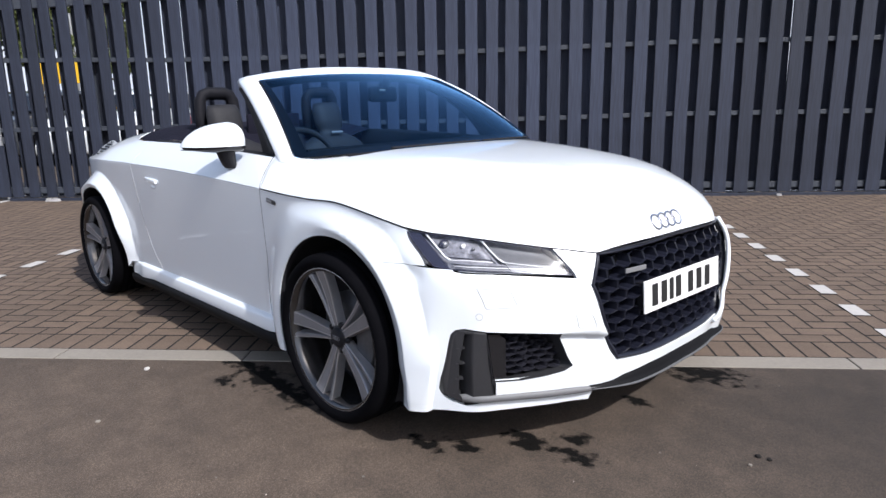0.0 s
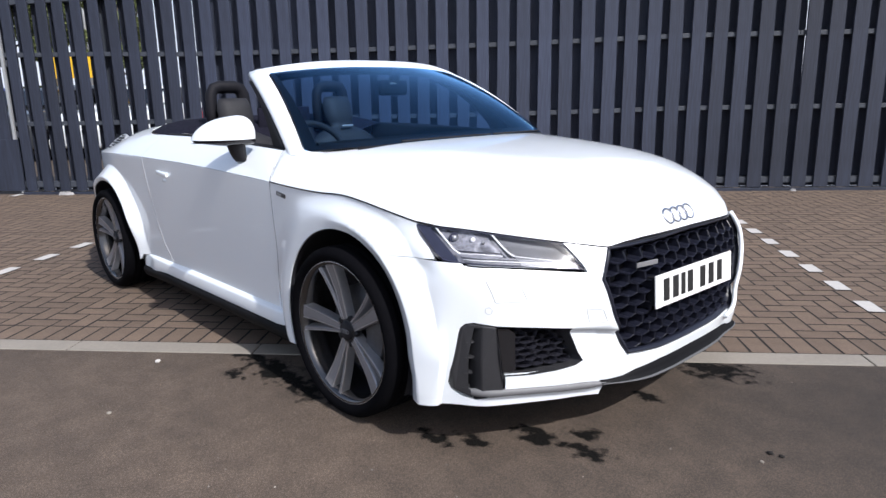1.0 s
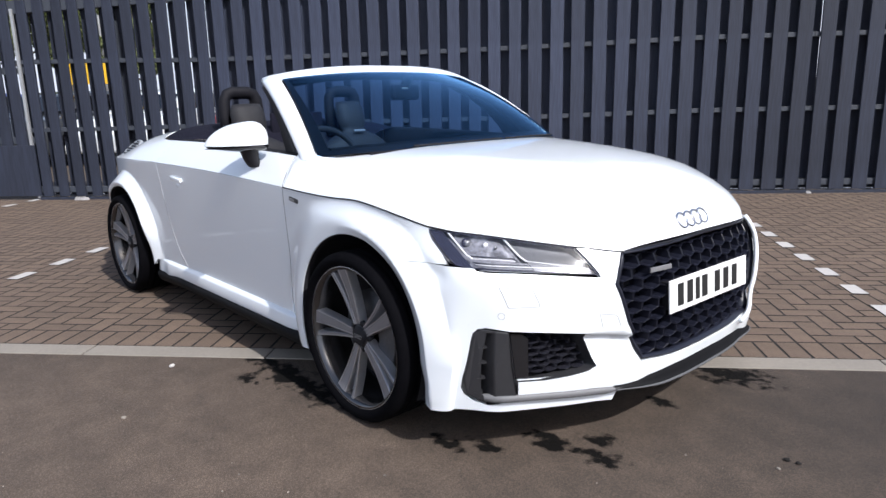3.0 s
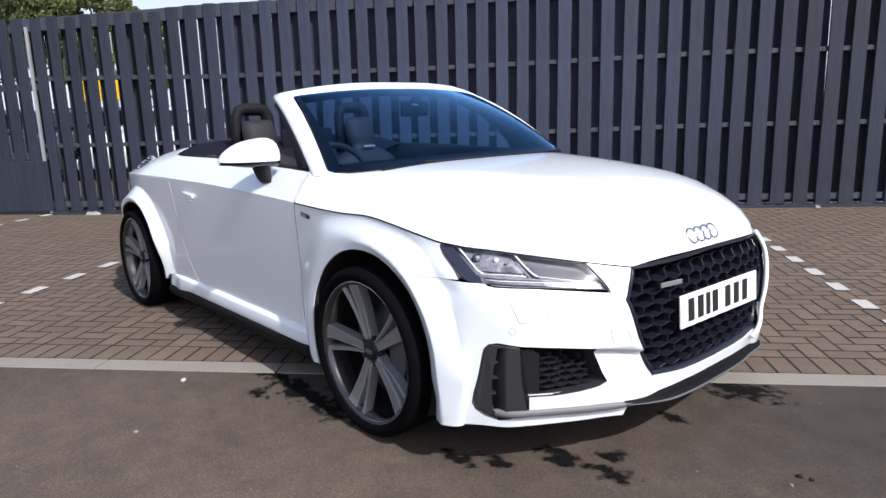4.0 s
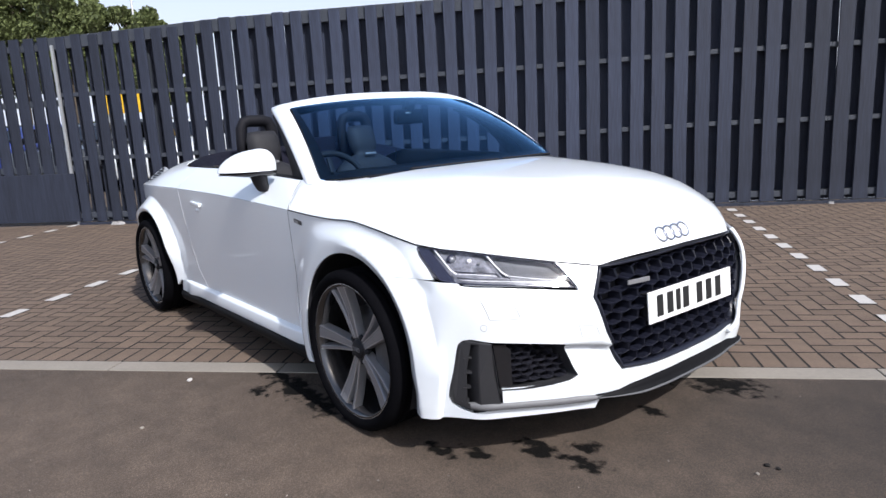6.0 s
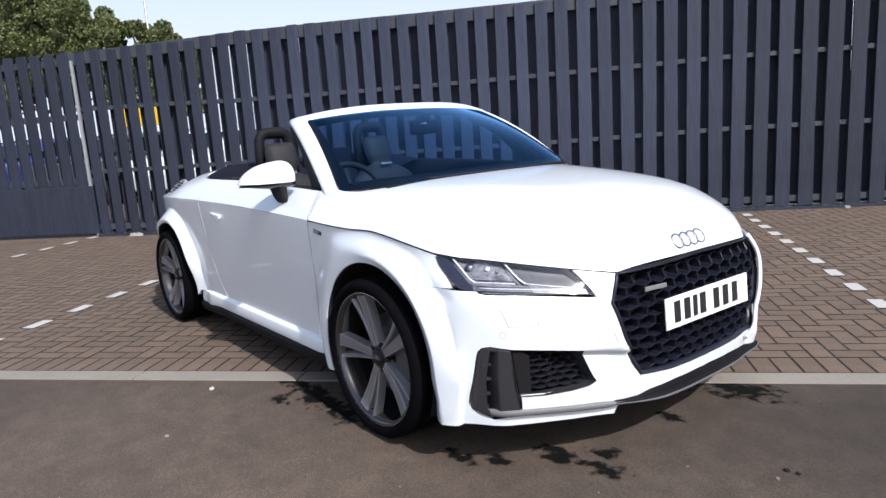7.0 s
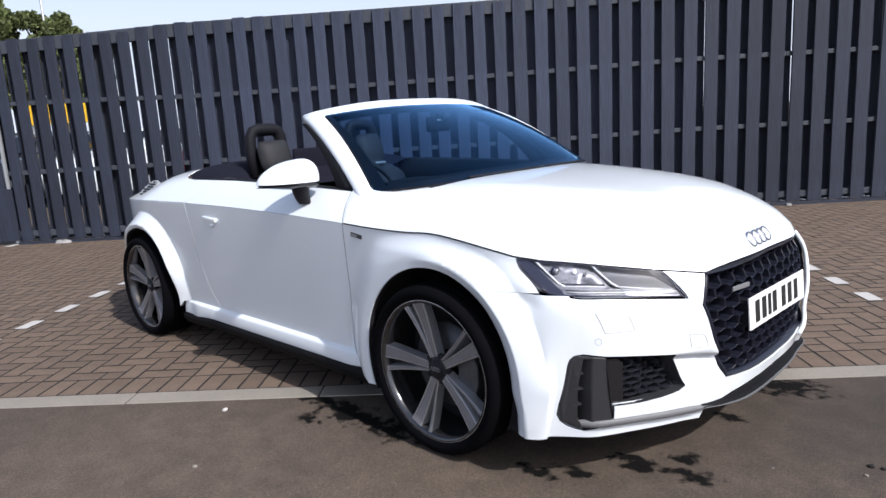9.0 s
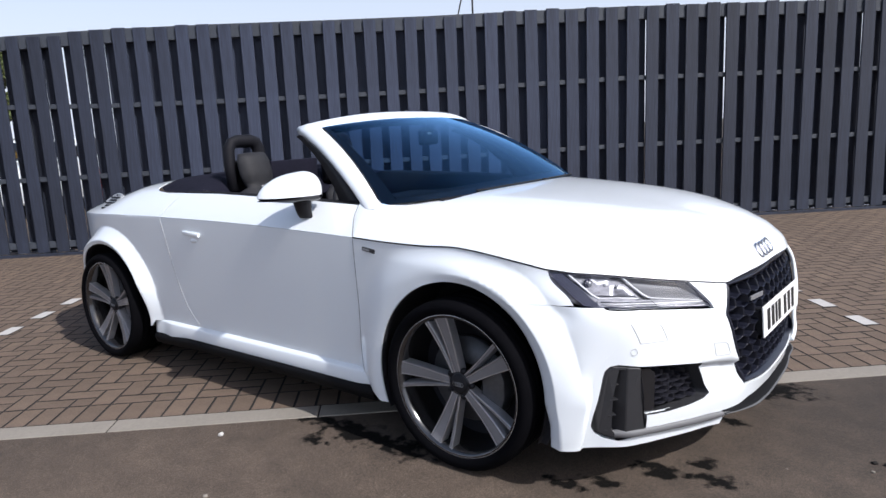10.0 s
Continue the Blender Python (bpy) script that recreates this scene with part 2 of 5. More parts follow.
def box_into(bm, size, m=Matrix(), bevel=.0):
    r = bmesh.ops.create_cube(bm, size=1, matrix=m @ Matrix.Diagonal((*size, 1)))
    if bevel:
        es = list({e for v in r["verts"] for e in v.link_edges})
        bmesh.ops.bevel(bm, geom=es, offset=bevel, segments=2, affect="EDGES", profile=.6)
    return bm


def box(size, m=Matrix(), bevel=.0):
    return box_into(bmesh.new(), size, m, bevel)


def grid_mesh(points, close_u=False, close_v=False, bm=None):
    """A sheet of quads through rows of points."""
    bm = bm or bmesh.new()
    rows = [[bm.verts.new(p) for p in row] for row in points]
    nu, nv = len(rows), len(rows[0])
    for i in range(nu if close_u else nu - 1):
        for j in range(nv if close_v else nv - 1):
            q = [rows[i][j], rows[(i + 1) % nu][j], rows[(i + 1) % nu][(j + 1) % nv], rows[i][(j + 1) % nv]]
            bm.faces.new(q)
    return bm


def tube(path, radius, sides=8, bm=None, flat=1.0):
    """A round bar along a path, with closed ends."""
    bm = bm or bmesh.new()
    path = [Vector(p) for p in path]
    rows = []
    side = None
    for i, p in enumerate(path):
        d = (path[min(i + 1, len(path) - 1)] - path[max(i - 1, 0)]).normalized()
        if side is None:
            side = d.orthogonal().normalized()
        side = (side - d * side.dot(d)).normalized()
        up = d.cross(side)
        rows.append([p + (side * math.cos(a) + up * math.sin(a) * flat) * radius for a in (2 * math.pi * k / sides for k in range(sides))])
    vs = [[bm.verts.new(p) for p in row] for row in rows]
    for i in range(len(vs) - 1):
        for j in range(sides):
            bm.faces.new((vs[i][j], vs[i][(j + 1) % sides], vs[i + 1][(j + 1) % sides], vs[i + 1][j]))
    bm.faces.new(vs[0][::-1])
    bm.faces.new(vs[-1])
    return bm


def lathe(profile, steps=48, bm=None):
    """Turns a profile of (radius, y) round the y axis."""
    rows = [[(r * math.cos(2 * math.pi * k / steps), y, r * math.sin(2 * math.pi * k / steps)) for r, y in profile] for k in range(steps)]
    return grid_mesh(rows, close_u=True, bm=bm)


def prism(outline, depth, m=Matrix(), bevel=0.0):
    """An outline in x and y, drawn out to a depth in z."""
    bm = bmesh.new()
    f = bm.faces.new([bm.verts.new((x, y, 0)) for x, y in outline])
    r = bmesh.ops.extrude_face_region(bm, geom=[f])
    bmesh.ops.translate(bm, verts=[v for v in r["geom"] if isinstance(v, bmesh.types.BMVert)], vec=(0, 0, depth))
    bmesh.ops.recalc_face_normals(bm, faces=bm.faces)
    if bevel:
        bmesh.ops.bevel(bm, geom=list(bm.edges), offset=bevel, segments=2, affect="EDGES", profile=.6)
    bm.transform(m)
    return bm


# ---- the car's surface ----
def smooth_curve(*pts):
    """A smooth curve through knots (a, b), as a function of a."""
    a = np.array([p[0] for p in pts], float)
    b = np.array([p[1] for p in pts], float)
    d = np.diff(b) / np.diff(a)
    h = np.diff(a)
    m = np.empty_like(b)
    m[0], m[-1] = d[0], d[-1]
    m[1:-1] = (d[:-1] * h[1:] + d[1:] * h[:-1]) / (h[1:] + h[:-1])

    def f(x):
        x = np.asarray(x, float)
        i = np.clip(np.searchsorted(a, x) - 1, 0, len(a) - 2)
        t = (x - a[i]) / h[i]
        u = np.clip(t, 0, 1)
        v = ((1 + 2 * u) * (1 - u) ** 2 * b[i] + u * (1 - u) ** 2 * h[i] * m[i]
             + u * u * (3 - 2 * u) * b[i + 1] - u * u * (1 - u) * h[i] * m[i + 1])
        return v + (t - u) * h[i] * np.where(t > 1, m[-1], m[0])
    return f


def ease(t):
    t = np.clip(t, 0, 1)
    return t * t * (3 - 2 * t)


# the crease along the flank: height and half-width
crease_z = smooth_curve((-3.25, .805), (-2.95, .823), (-2.35, .844), (-1.8, .851), (-1.3, .849), (-.9, .841), (-.5, .828),
                        (-.29, .819), (-.13, .817), (.02, .820), (.14, .805), (.25, .785), (.35, .763), (.5, .73))
crease_w = smooth_curve((-3.25, .50), (-3.1, .63), (-2.95, .73), (-2.75, .806), (-2.5, .848), (-2.2, .86), (-1.8, .862), (-1.4, .858), (-.5, .858),
                        (-.1, .853), (.1, .845), (.25, .83), (.35, .808), (.5, .76))
flank_bulge = smooth_curve((0, 0), (.05, -.0015), (.14, -.0055), (.22, -.010), (.3, -.0155), (.45, -.027), (.6, -.040), (.8, -.055))
belt_z = smooth_curve((-2.2, 1.0), (-2.0, .975), (-1.46, .966), (-.75, .949), (-.53, .941), (0, .92))
nose_x = smooth_curve((0, .915), (.15, .91), (.3, .887), (.377, .862), (.467, .81), (.55, .768), (.634, .718), (.7, .677),
                      (.763, .627), (.808, .557), (.834, .516), (.85, .490), (.88, .440), (.905, .395))
nose_lean = smooth_curve((.12, -.05), (.17, -.04), (.25, -.02), (.33, -.005), (.45, 0), (.58, 0), (.63, -.012), (.69, -.045), (.76, -.09))
ARCH_F, ARCH_R = (.012, .325, .357, .376), (-2.47, .31, .362, .364)


def arch_flare(w, x, z, centre, ridge_r, ridge_w, edge_r, soft):
    """Swells the flank to a ridged wheel-arch flare: an inward chamfer, a ridge, and a band that ends in a crisp edge."""
    cx, cz = centre
    r = np.hypot(x - cx, z - cz)
    f = np.clip((r - ridge_r) / (edge_r - ridge_r), 0, 1)
    f = f + (ease(f) - f) * soft
    band = ridge_w + (w - ridge_w) * f
    chamfer = ridge_w - .48 * (1 - 1.02 * soft) * (ridge_r - r)
    return np.where(r < ridge_r, chamfer, np.maximum(band, w))


def side_w(x, z):
    """Half-width of the flank at length x and height z."""
    x, z = np.asarray(x, float), np.asarray(z, float)
    zc, wc = crease_z(x), crease_w(x)
    below = wc + flank_bulge(np.maximum(zc - z, 0)) + .05 * ease((x - .2) / .25) * ease((zc - z) / .1)
    above = wc - .75 * np.maximum(z - zc, 0) - 2.2 * np.maximum(z - zc, 0) ** 2
    w = np.where(z > zc, above, below)
    near_crease = ease((zc - z) / .075)
    back = ease((.10 - x) / .22)
    front = arch_flare(w, x, z, (.022, .330), .398, .893 - .006 * back, .478 + .09 * back, back)
    w = w + (front - w) * near_crease * (x > -.62)
    behind = ease((-2.5 - x) / .25)
    low = ease((.5 - z) / .25) * (x > -2.47)
    rear = arch_flare(w, x, z, (-2.47, .31), .386, .903 - .07 * ease((-2.62 - x) / .32) - .040 * low, .460, .5 * behind)
    return w + (rear - w) * near_crease * (x < -1.8)


def chin_z(w):
    """Height of the crease between the grille and the lower intake."""
    return .411 + .141 * (w - .382)


def front_x(w, z):
    w = np.abs(w)
    x = nose_x(w) + nose_lean(z) * (1 + 1.4 * ease((w - .4) / .4) * ease((z - .57) / .09))
    undercut = np.clip((chin_z(w) - z) / .005, 0, 1) * ease((w - .34) / .03) * ease((.62 - w) / .03) * (1 - ease((.35 - z) / .07))
    return x - .022 * undercut


hood_z = smooth_curve((-.55, .992), (-.16, .969), (.15, .94), (.35, .912), (.55, .872), (.70, .826), (.80, .777), (.85, .732), (.868, .694))
deck_z = smooth_curve((-3.3, .80), (-3.2, .852), (-3.0, .907), (-2.7, .966), (-2.3, 1.012), (-2.0, 1.03), (-1.7, 1.04))
tail_x = smooth_curve((0, -3.27), (.3, -3.25), (.45, -3.20), (.58, -3.10), (.68, -2.97), (.76, -2.85), (.84, -2.75))


def settle(p):
    """The nose stands slightly wider on the side away from the driver."""
    p = np.asarray(p, float)
    k = ease(p[..., 0] / .5) * ease(p[..., 1] / .32)
    return np.stack((p[..., 0] + .008 * k, p[..., 1] + .034 * k, p[..., 2]), -1)


def cheek(p):
    """The bumper beside and below the grille stands proud on that same side."""
    p = np.asarray(p, float)
    k = ease((p[..., 1] - .30) / .16) * ease(p[..., 0] / .5) * ease((.715 - p[..., 2]) / .09)
    low = ease((.44 - p[..., 2]) / .12)
    return np.stack((p[..., 0] + (.020 + .012 * low) * k, p[..., 1] + (.016 * low - .002) * k, p[..., 2]), -1)


def flank(sgn):
    return lambda a, b: settle(np.stack((a, sgn * side_w(a, b), b), -1))


def nose(sgn=-1, inward=0.0):
    return lambda a, b: settle(np.stack((front_x(a, b) - inward, sgn * a, b), -1))


def front(inward=0.0):
    return lambda a, b: cheek(settle(np.stack((front_x(a, b), -a, b), -1))) - np.array((inward, 0, 0))


def tail(a, b):
    return np.stack((tail_x(np.abs(a)) + .10 * np.maximum(b - .62, 0) + .08 * np.maximum(.45 - b, 0), a, b), -1)


def deck(a, b):
    w = np.clip(np.abs(b) / crease_w(a), 0, 1)
    z = crease_z(a) + (deck_z(a) - crease_z(a)) * (1 - w ** (6 - 2.6 * ease((-2.3 - a) / .4)))
    return np.stack((a, b, z), -1)


def resample(outline, step):
    pts = []
    for p, q in zip(outline, outline[1:] + outline[:1]):
        k = max(1, round(math.hypot(q[0] - p[0], q[1] - p[1]) / step))
        pts += [(p[0] + (q[0] - p[0]) * i / k, p[1] + (q[1] - p[1]) * i / k) for i in range(k)]
    return pts


def inside(pts, x, y):
    """Which of the points (x, y) lie in the outline."""
    hit = np.zeros(len(x), bool)
    for (x0, y0), (x1, y1) in zip(pts, pts[1:] + pts[:1]):
        if y0 != y1:
            hit ^= ((y0 > y) != (y1 > y)) & (x < (x1 - x0) * (y - y0) / (y1 - y0) + x0)
    return hit


def shrink(pts, gap):
    """Moves an outline inwards by the gap."""
    a = np.array(pts)
    area = np.sum(a[:, 0] * np.roll(a[:, 1], -1) - np.roll(a[:, 0], -1) * a[:, 1])
    t = np.roll(a, -1, 0) - np.roll(a, 1, 0)
    t /= np.maximum(np.linalg.norm(t, axis=1, keepdims=True), 1e-9)
    nrm = np.stack((-t[:, 1], t[:, 0]), -1) * (1 if area > 0 else -1)
    return [tuple(p) for p in a + nrm * gap]


def panel(outline, lift, holes=(), step=.024, gap=.0022, flange=.018, centre=(-1.1, 0, .4), creases=()):
    """A panel of the body: an outline on a curved surface, with holes, and edges that turn inwards."""
    from mathutils.geometry import delaunay_2d_cdt
    rings = [shrink(resample(list(outline), step), gap)] + [shrink(resample(list(h), step), -gap) for h in holes]
    verts, edges = [], []
    for ring in rings:
        k = len(verts)
        verts += ring
        edges += [(k + i, k + (i + 1) % len(ring)) for i in range(len(ring))]
    for line in creases:
        k = len(verts)
        verts += line
        edges += [(k + i, k + i + 1) for i in range(len(line) - 1)]
    a = np.array(rings[0])
    gx, gy = np.meshgrid(np.arange(a[:, 0].min(), a[:, 0].max(), step), np.arange(a[:, 1].min(), a[:, 1].max(), step))
    gx, gy = gx.ravel() + .13 * step, gy.ravel() + .21 * step
    keep = inside(rings[0], gx, gy)
    for ring in rings[1:]:
        keep &= ~inside(ring, gx, gy)
    edge = np.array(verts)
    gx, gy = gx[keep], gy[keep]
    near = np.array([np.min((edge[:, 0] - x) ** 2 + (edge[:, 1] - y) ** 2) for x, y in zip(gx, gy)])
    free = near > (.55 * step) ** 2 if len(near) else []
    verts += list(zip(gx[free].tolist(), gy[free].tolist()))
    vs, _, fs, *_ = delaunay_2d_cdt([Vector(v) for v in verts], edges, [], 0, 1e-6)
    v = np.array([tuple(p) for p in vs])
    mid = np.array([v[list(f)].mean(0) for f in fs])
    ok = inside(rings[0], mid[:, 0], mid[:, 1])
    for ring in rings[1:]:
        ok &= ~inside(ring, mid[:, 0], mid[:, 1])
    p3 = lift(v[:, 0], v[:, 1])
    bm = bmesh.new()
    bv = [bm.verts.new(p) for p in p3]
    for f, good in zip(fs, ok):
        if good:
            try:
                bm.faces.new([bv[i] for i in f])
            except ValueError:
                pass
    bmesh.ops.delete(bm, geom=[q for q in bm.verts if not q.link_faces], context="VERTS")
    bmesh.ops.recalc_face_normals(bm, faces=bm.faces)
    bm.normal_update()
    c = Vector(centre)
    if sum(f.normal.dot(f.calc_center_median() - c) for f in bm.faces) < 0:
        bmesh.ops.reverse_faces(bm, faces=bm.faces)
        bm.normal_update()
    if flange:
        rim = [e for e in bm.edges if len(e.link_faces) == 1]
        outer, inner = {}, {}
        for e in rim:
            for q in e.verts:
                if q not in outer:
                    n = q.normal.copy()
                    outer[q] = bm.verts.new(q.co)
                    inner[q] = bm.verts.new(q.co - n * flange)
        for e in rim:
            f = e.link_faces[0]
            p, q = e.verts
            loop = [x for x in f.loops if x.edge == e][0]
            p, q = loop.vert, loop.link_loop_next.vert
            bm.faces.new((outer[q], outer[p], inner[p], inner[q]))
    return bm


def flare_lines(outline, centre, radii, a0, a1, n=60):
    """Arcs round a wheel opening, as far as they run inside a panel's outline, so that the flare's ridge and edge stay crisp."""
    lines = []
    edge = np.array(resample(list(outline), .008))
    for r in radii:
        run = []
        for t in np.linspace(radians(a0), radians(a1), n).tolist():
            x, z = centre[0] + r * math.cos(t), centre[1] + r * math.sin(t)
            clear = inside(list(outline), np.array([x]), np.array([z]))[0] and np.min(np.hypot(edge[:, 0] - x, edge[:, 1] - z)) > .009
            if clear:
                run.append((x, z))
            elif run:
                lines.append(run)
                run = []
        lines.append(run)
    return [line for line in lines if len(line) > 2]


def along(f, x0, x1, n=48):
    return [(x, float(f(x))) for x in np.linspace(x0, x1, n + 1).tolist()]


# ---- ground ----
K_AT, K_TURN = (-1.25, -1.265), 41.3
K = pose(K_AT[0], K_AT[1], 0, 0, 0, K_TURN)
PAVE_DEEP, PAVE_FROM, PAVE_TO = 5.6, -14.0, 12.0


def ground_sheet():
    """Asphalt out to the horizon, left open where the paving lies."""
    bm = bmesh.new()
    us, vs = (-900, PAVE_FROM, PAVE_TO, 900), (-900, 0, PAVE_DEEP, 900)
    v = [[bm.verts.new(K @ Vector((u, w, 0))) for w in vs] for u in us]
    for i in range(3):
        for j in range(3):
            if (i, j) != (1, 1):
                bm.faces.new((v[i][j], v[i + 1][j], v[i + 1][j + 1], v[i][j + 1]))
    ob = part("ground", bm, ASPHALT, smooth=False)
    tagged(ob, "worn grey-brown asphalt with dark oil stains and some painted car shadow", "ground", kind="structure")


ground_sheet()


def kerb():
    root = thing("kerb", "flush pale concrete kerb between asphalt and block paving", "kerb", (*K_AT, 0), K_TURN, kind="structure")
    n = int((PAVE_TO - PAVE_FROM) / .914)
    for i in range(n):
        bm = box((.908, .125, .12), pose(PAVE_FROM + .914 * (i + .5), .0635, -.057), .006)
        part("kerb_stone", bm, KERB, root, smooth=False)


kerb()

# ---- fence ----
F_AT, F_TURN = (-4.009, 3.165), 42.0
FM = pose(F_AT[0], F_AT[1], 0, 0, 0, F_TURN)
GAP = .092


def fence_board(width, height, rnd):
    """An upright board with worn, slightly uneven edges and a sawn top."""
    bm = bmesh.new()
    rows = []
    for z in (0, .33 * height, .66 * height, height):
        d = rnd.uniform(-.002, .002)
        w = width / 2 + rnd.uniform(-.003, .003)
        rows.append([(-w + .003, -.011, z), (w - .003, -.011, z), (w, -.008, z), (w, .011, z), (-w, .011, z), (-w, -.008, z)])
        rows[-1] = [(x + d, y, zz) for x, y, zz in rows[-1]]
    grid_mesh(rows, close_v=True, bm=bm)
    bm.verts.ensure_lookup_table()
    bm.faces.new([bm.verts[i] for i in range(18, 24)])
    bmesh.ops.recalc_face_normals(bm, faces=bm.faces)
    return bm


# heights along the fence: its top and the two rails that show in the gaps
FENCE_TOP = ((-5.3, -4.5, -3.7, -2.95, -2.2, .2, 1, 2.6), (2.413, 2.44, 2.462, 2.495, 2.512, 2.52, 2.532, 2.565))
UPPER_RAIL = ((-5.2, -4, -3.3, -1.3, 0, 1, 1.8, 2.5, 3), (1.70, 1.69, 1.664, 1.665, 1.675, 1.694, 1.711, 1.73, 1.741))
LOWER_RAIL = ((-5.2, -3.3, -2.6, 1.26, 1.75, 2.45, 3), (.875, .875, .895, .908, .924, .941, .948))


def fence():
    rnd = random.Random(4)
    root = thing("fence", "dark grey painted hit-and-miss timber fence behind the parking bays", "fence", (*F_AT, 0), F_TURN, kind="structure")
    meshes = {}

    def board(name, s, depth, width, z0, z1, lean=0.0):
        key = (round(width, 3), round(z1 - z0, 1), rnd.randrange(3))
        if key not in meshes:
            me = bpy.data.meshes.new(name)
            bm = fence_board(width, z1 - z0, rnd)
            bm.to_mesh(me)
            bm.free()
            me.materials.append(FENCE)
            meshes[key] = me
        ob = new(name, meshes[key])
        ob.parent = root
        ob.matrix_basis = pose(s, depth, z0, rnd.uniform(-.15, .15), lean + rnd.uniform(-.25, .25), 0)

    # middles of the gaps, in runs of slightly different spacing
    marks = ([-5.12 + .2213 * k for k in range(9)] + [-3.126 + .2302 * k for k in range(19)] + [1.018 + .2405 * k for k in range(1, 11)]
             + [3.426 + .2466 * k for k in range(1, 23)])
    for a, b in zip(marks, marks[1:]):
        z1 = float(np.interp(a, *FENCE_TOP)) + rnd.uniform(-.008, .008)
        board("fence_board", (a + b) / 2, -.011, b - a - GAP, .045, z1)
        slit = -4.15 < a < -2.6 or 3.1 < a < 3.3 or 4.1 < a < 4.3
        wide = (.180 if a > 4 else .158 if a > 0 else .168) if slit else .182 if a < -4 else .2
        board("back_board", a + (.02 if a > 3.3 and not slit else 0), .105, wide, .05, z1 - .03, rnd.uniform(-.2, .2))
    cuts = np.linspace(marks[0] - .1, marks[-1], 13).tolist()
    for s0, s1 in zip(cuts, cuts[1:]):
        for name, line, drop, h in (("top_rail", FENCE_TOP, .078, .148), ("rail", UPPER_RAIL, 0, .05), ("rail", LOWER_RAIL, 0, .05), ("rail", ((-6, 6), (.125, .125)), 0, .07)):
            za, zb = float(np.interp(s0, *line)) - drop, float(np.interp(s1, *line)) - drop
            m = pose((s0 + s1) / 2, .047, (za + zb) / 2, 0, -math.degrees(math.atan2(zb - za, s1 - s0)), 0)
            part(name, box((s1 - s0 - .002, .088, h), m, .004), FENCE_BACK, root, smooth=False)
    for s in np.arange(marks[0] + 1.2, marks[-1], 2.6).tolist():
        part("fence_post", box((.09, .09, 2.4), pose(s, .165, 1.2), .004), FENCE_BACK, root, smooth=False)
    part("steel_post", box((.034, .034, 2.30), pose(-5.142, -.004, 1.17), .005), STEEL, root, "pale galvanised steel gate post", smooth=False)
    part("gravel_board", box((marks[-1] - marks[0], .03, .035), pose((marks[-1] + marks[0]) / 2, -.02, .014), .004), FENCE, root, smooth=False)
    # gate: narrower boards over a closed lower panel
    for k in range(19):
        s = -5.24 - .2 * k
        board("gate_board", s - .02, -.011, .140, .68, 2.42)
        board("gate_board", s - .12, .075, .13, .7, 2.38)
    for z in (.75, 1.60, 2.3):
        part("gate_rail", box((3.9, .05, .08), pose(-7.05, .03, z), .004), FENCE_BACK, root, smooth=False)
    part("gate_panel", box((3.9, .03, .64), pose(-7.05, -.02, .37), .004), FENCE, root, smooth=False)


fence()

# ---- the car ----
car = thing("car", "white two-seat convertible sports car with its roof down", "car")

# outlines on the nose, as half-width and height
HEADLAMP = [(.809, .757), (.72, .7425), (.60, .7175), (.522, .7025), (.508, .665), (.489, .615), (.575, .6265), (.715, .643), (.80, .650),
            (.817, .657), (.819, .68), (.815, .72)]
GRILLE = [(.400, .682), (.428, .628), (.443, .584), (.403, .455), (.346, .316)]
INTAKE = [(.812, .43), (.8085, .452), (.801, .465), (.788, .470), (.745, .461), (.533, .432), (.483, .314), (.51, .302), (.57, .293), (.642, .288), (.716, .291), (.708, .229), (.774, .208), (.800, .220), (.817, .240), (.8245, .262), (.824, .30)]
HOOD_EDGE = [(.809, .757), (.72, .7425), (.60, .7175), (.522, .7025), (.402, .681)]


def add_flange(bm, depth):
    bm.normal_update()
    rim = [e for e in bm.edges if len(e.link_faces) == 1]
    outer, inner = {}, {}
    for e in rim:
        for q in e.verts:
            if q not in outer:
                outer[q] = bm.verts.new(q.co)
                inner[q] = bm.verts.new(q.co - q.normal * depth)
    for e in rim:
        loop = [x for x in e.link_faces[0].loops if x.edge == e][0]
        p, q = loop.vert, loop.link_loop_next.vert
        bm.faces.new((outer[q], outer[p], inner[p], inner[q]))
    return bm


def polyline(points, n):
    """Evenly spaced points along a line of points."""
    a = np.array(points, float)
    d = np.r_[0, np.cumsum(np.linalg.norm(np.diff(a, axis=0), axis=1))]
    t = np.linspace(0, d[-1], n)
    return np.stack([np.interp(t, d, a[:, i]) for i in range(a.shape[1])], -1)


def hood():
    edge = [(x, float(crease_w(x)), float(crease_z(x))) for x in np.linspace(-.487, .345, 30).tolist()]
    edge += [(float(front_x(w, z)), w, z) for w, z in polyline(HOOD_EDGE, 26).tolist()]
    edge = polyline(edge, 72)
    rows = []
    for i, (xr, wr, zr) in enumerate(edge.tolist()):
        u = i / (len(edge) - 1)
        xc = -.19 + u * (.866 + .19)
        zc = float(hood_z(xc))
        p = 5.6 - 1.2 * float(ease(u * 1.1))
        row = []
        for s in np.linspace(-1, 1, 73).tolist():
            a = abs(s)
            row.append((xc + (xr - xc) * a ** (1.8 + .4 * min(1, u * 4)), s * (wr - .0055), zr + (zc - zr) * (1 - a ** p)))
        row = [(x + .022 * float(ease(y / .3)) * float(ease((x - .1) / .5)) * float(ease((wr - y) / .12)), y, z) for x, y, z in row]
        rows.append(settle(row).tolist())
    bm = grid_mesh(rows)
    bmesh.ops.recalc_face_normals(bm, faces=bm.faces)
    if sum(f.normal.z for f in bm.faces) < 0:
        bmesh.ops.reverse_faces(bm, faces=bm.faces)
    return part("bonnet", add_flange(bm, .02), WHITE, car)


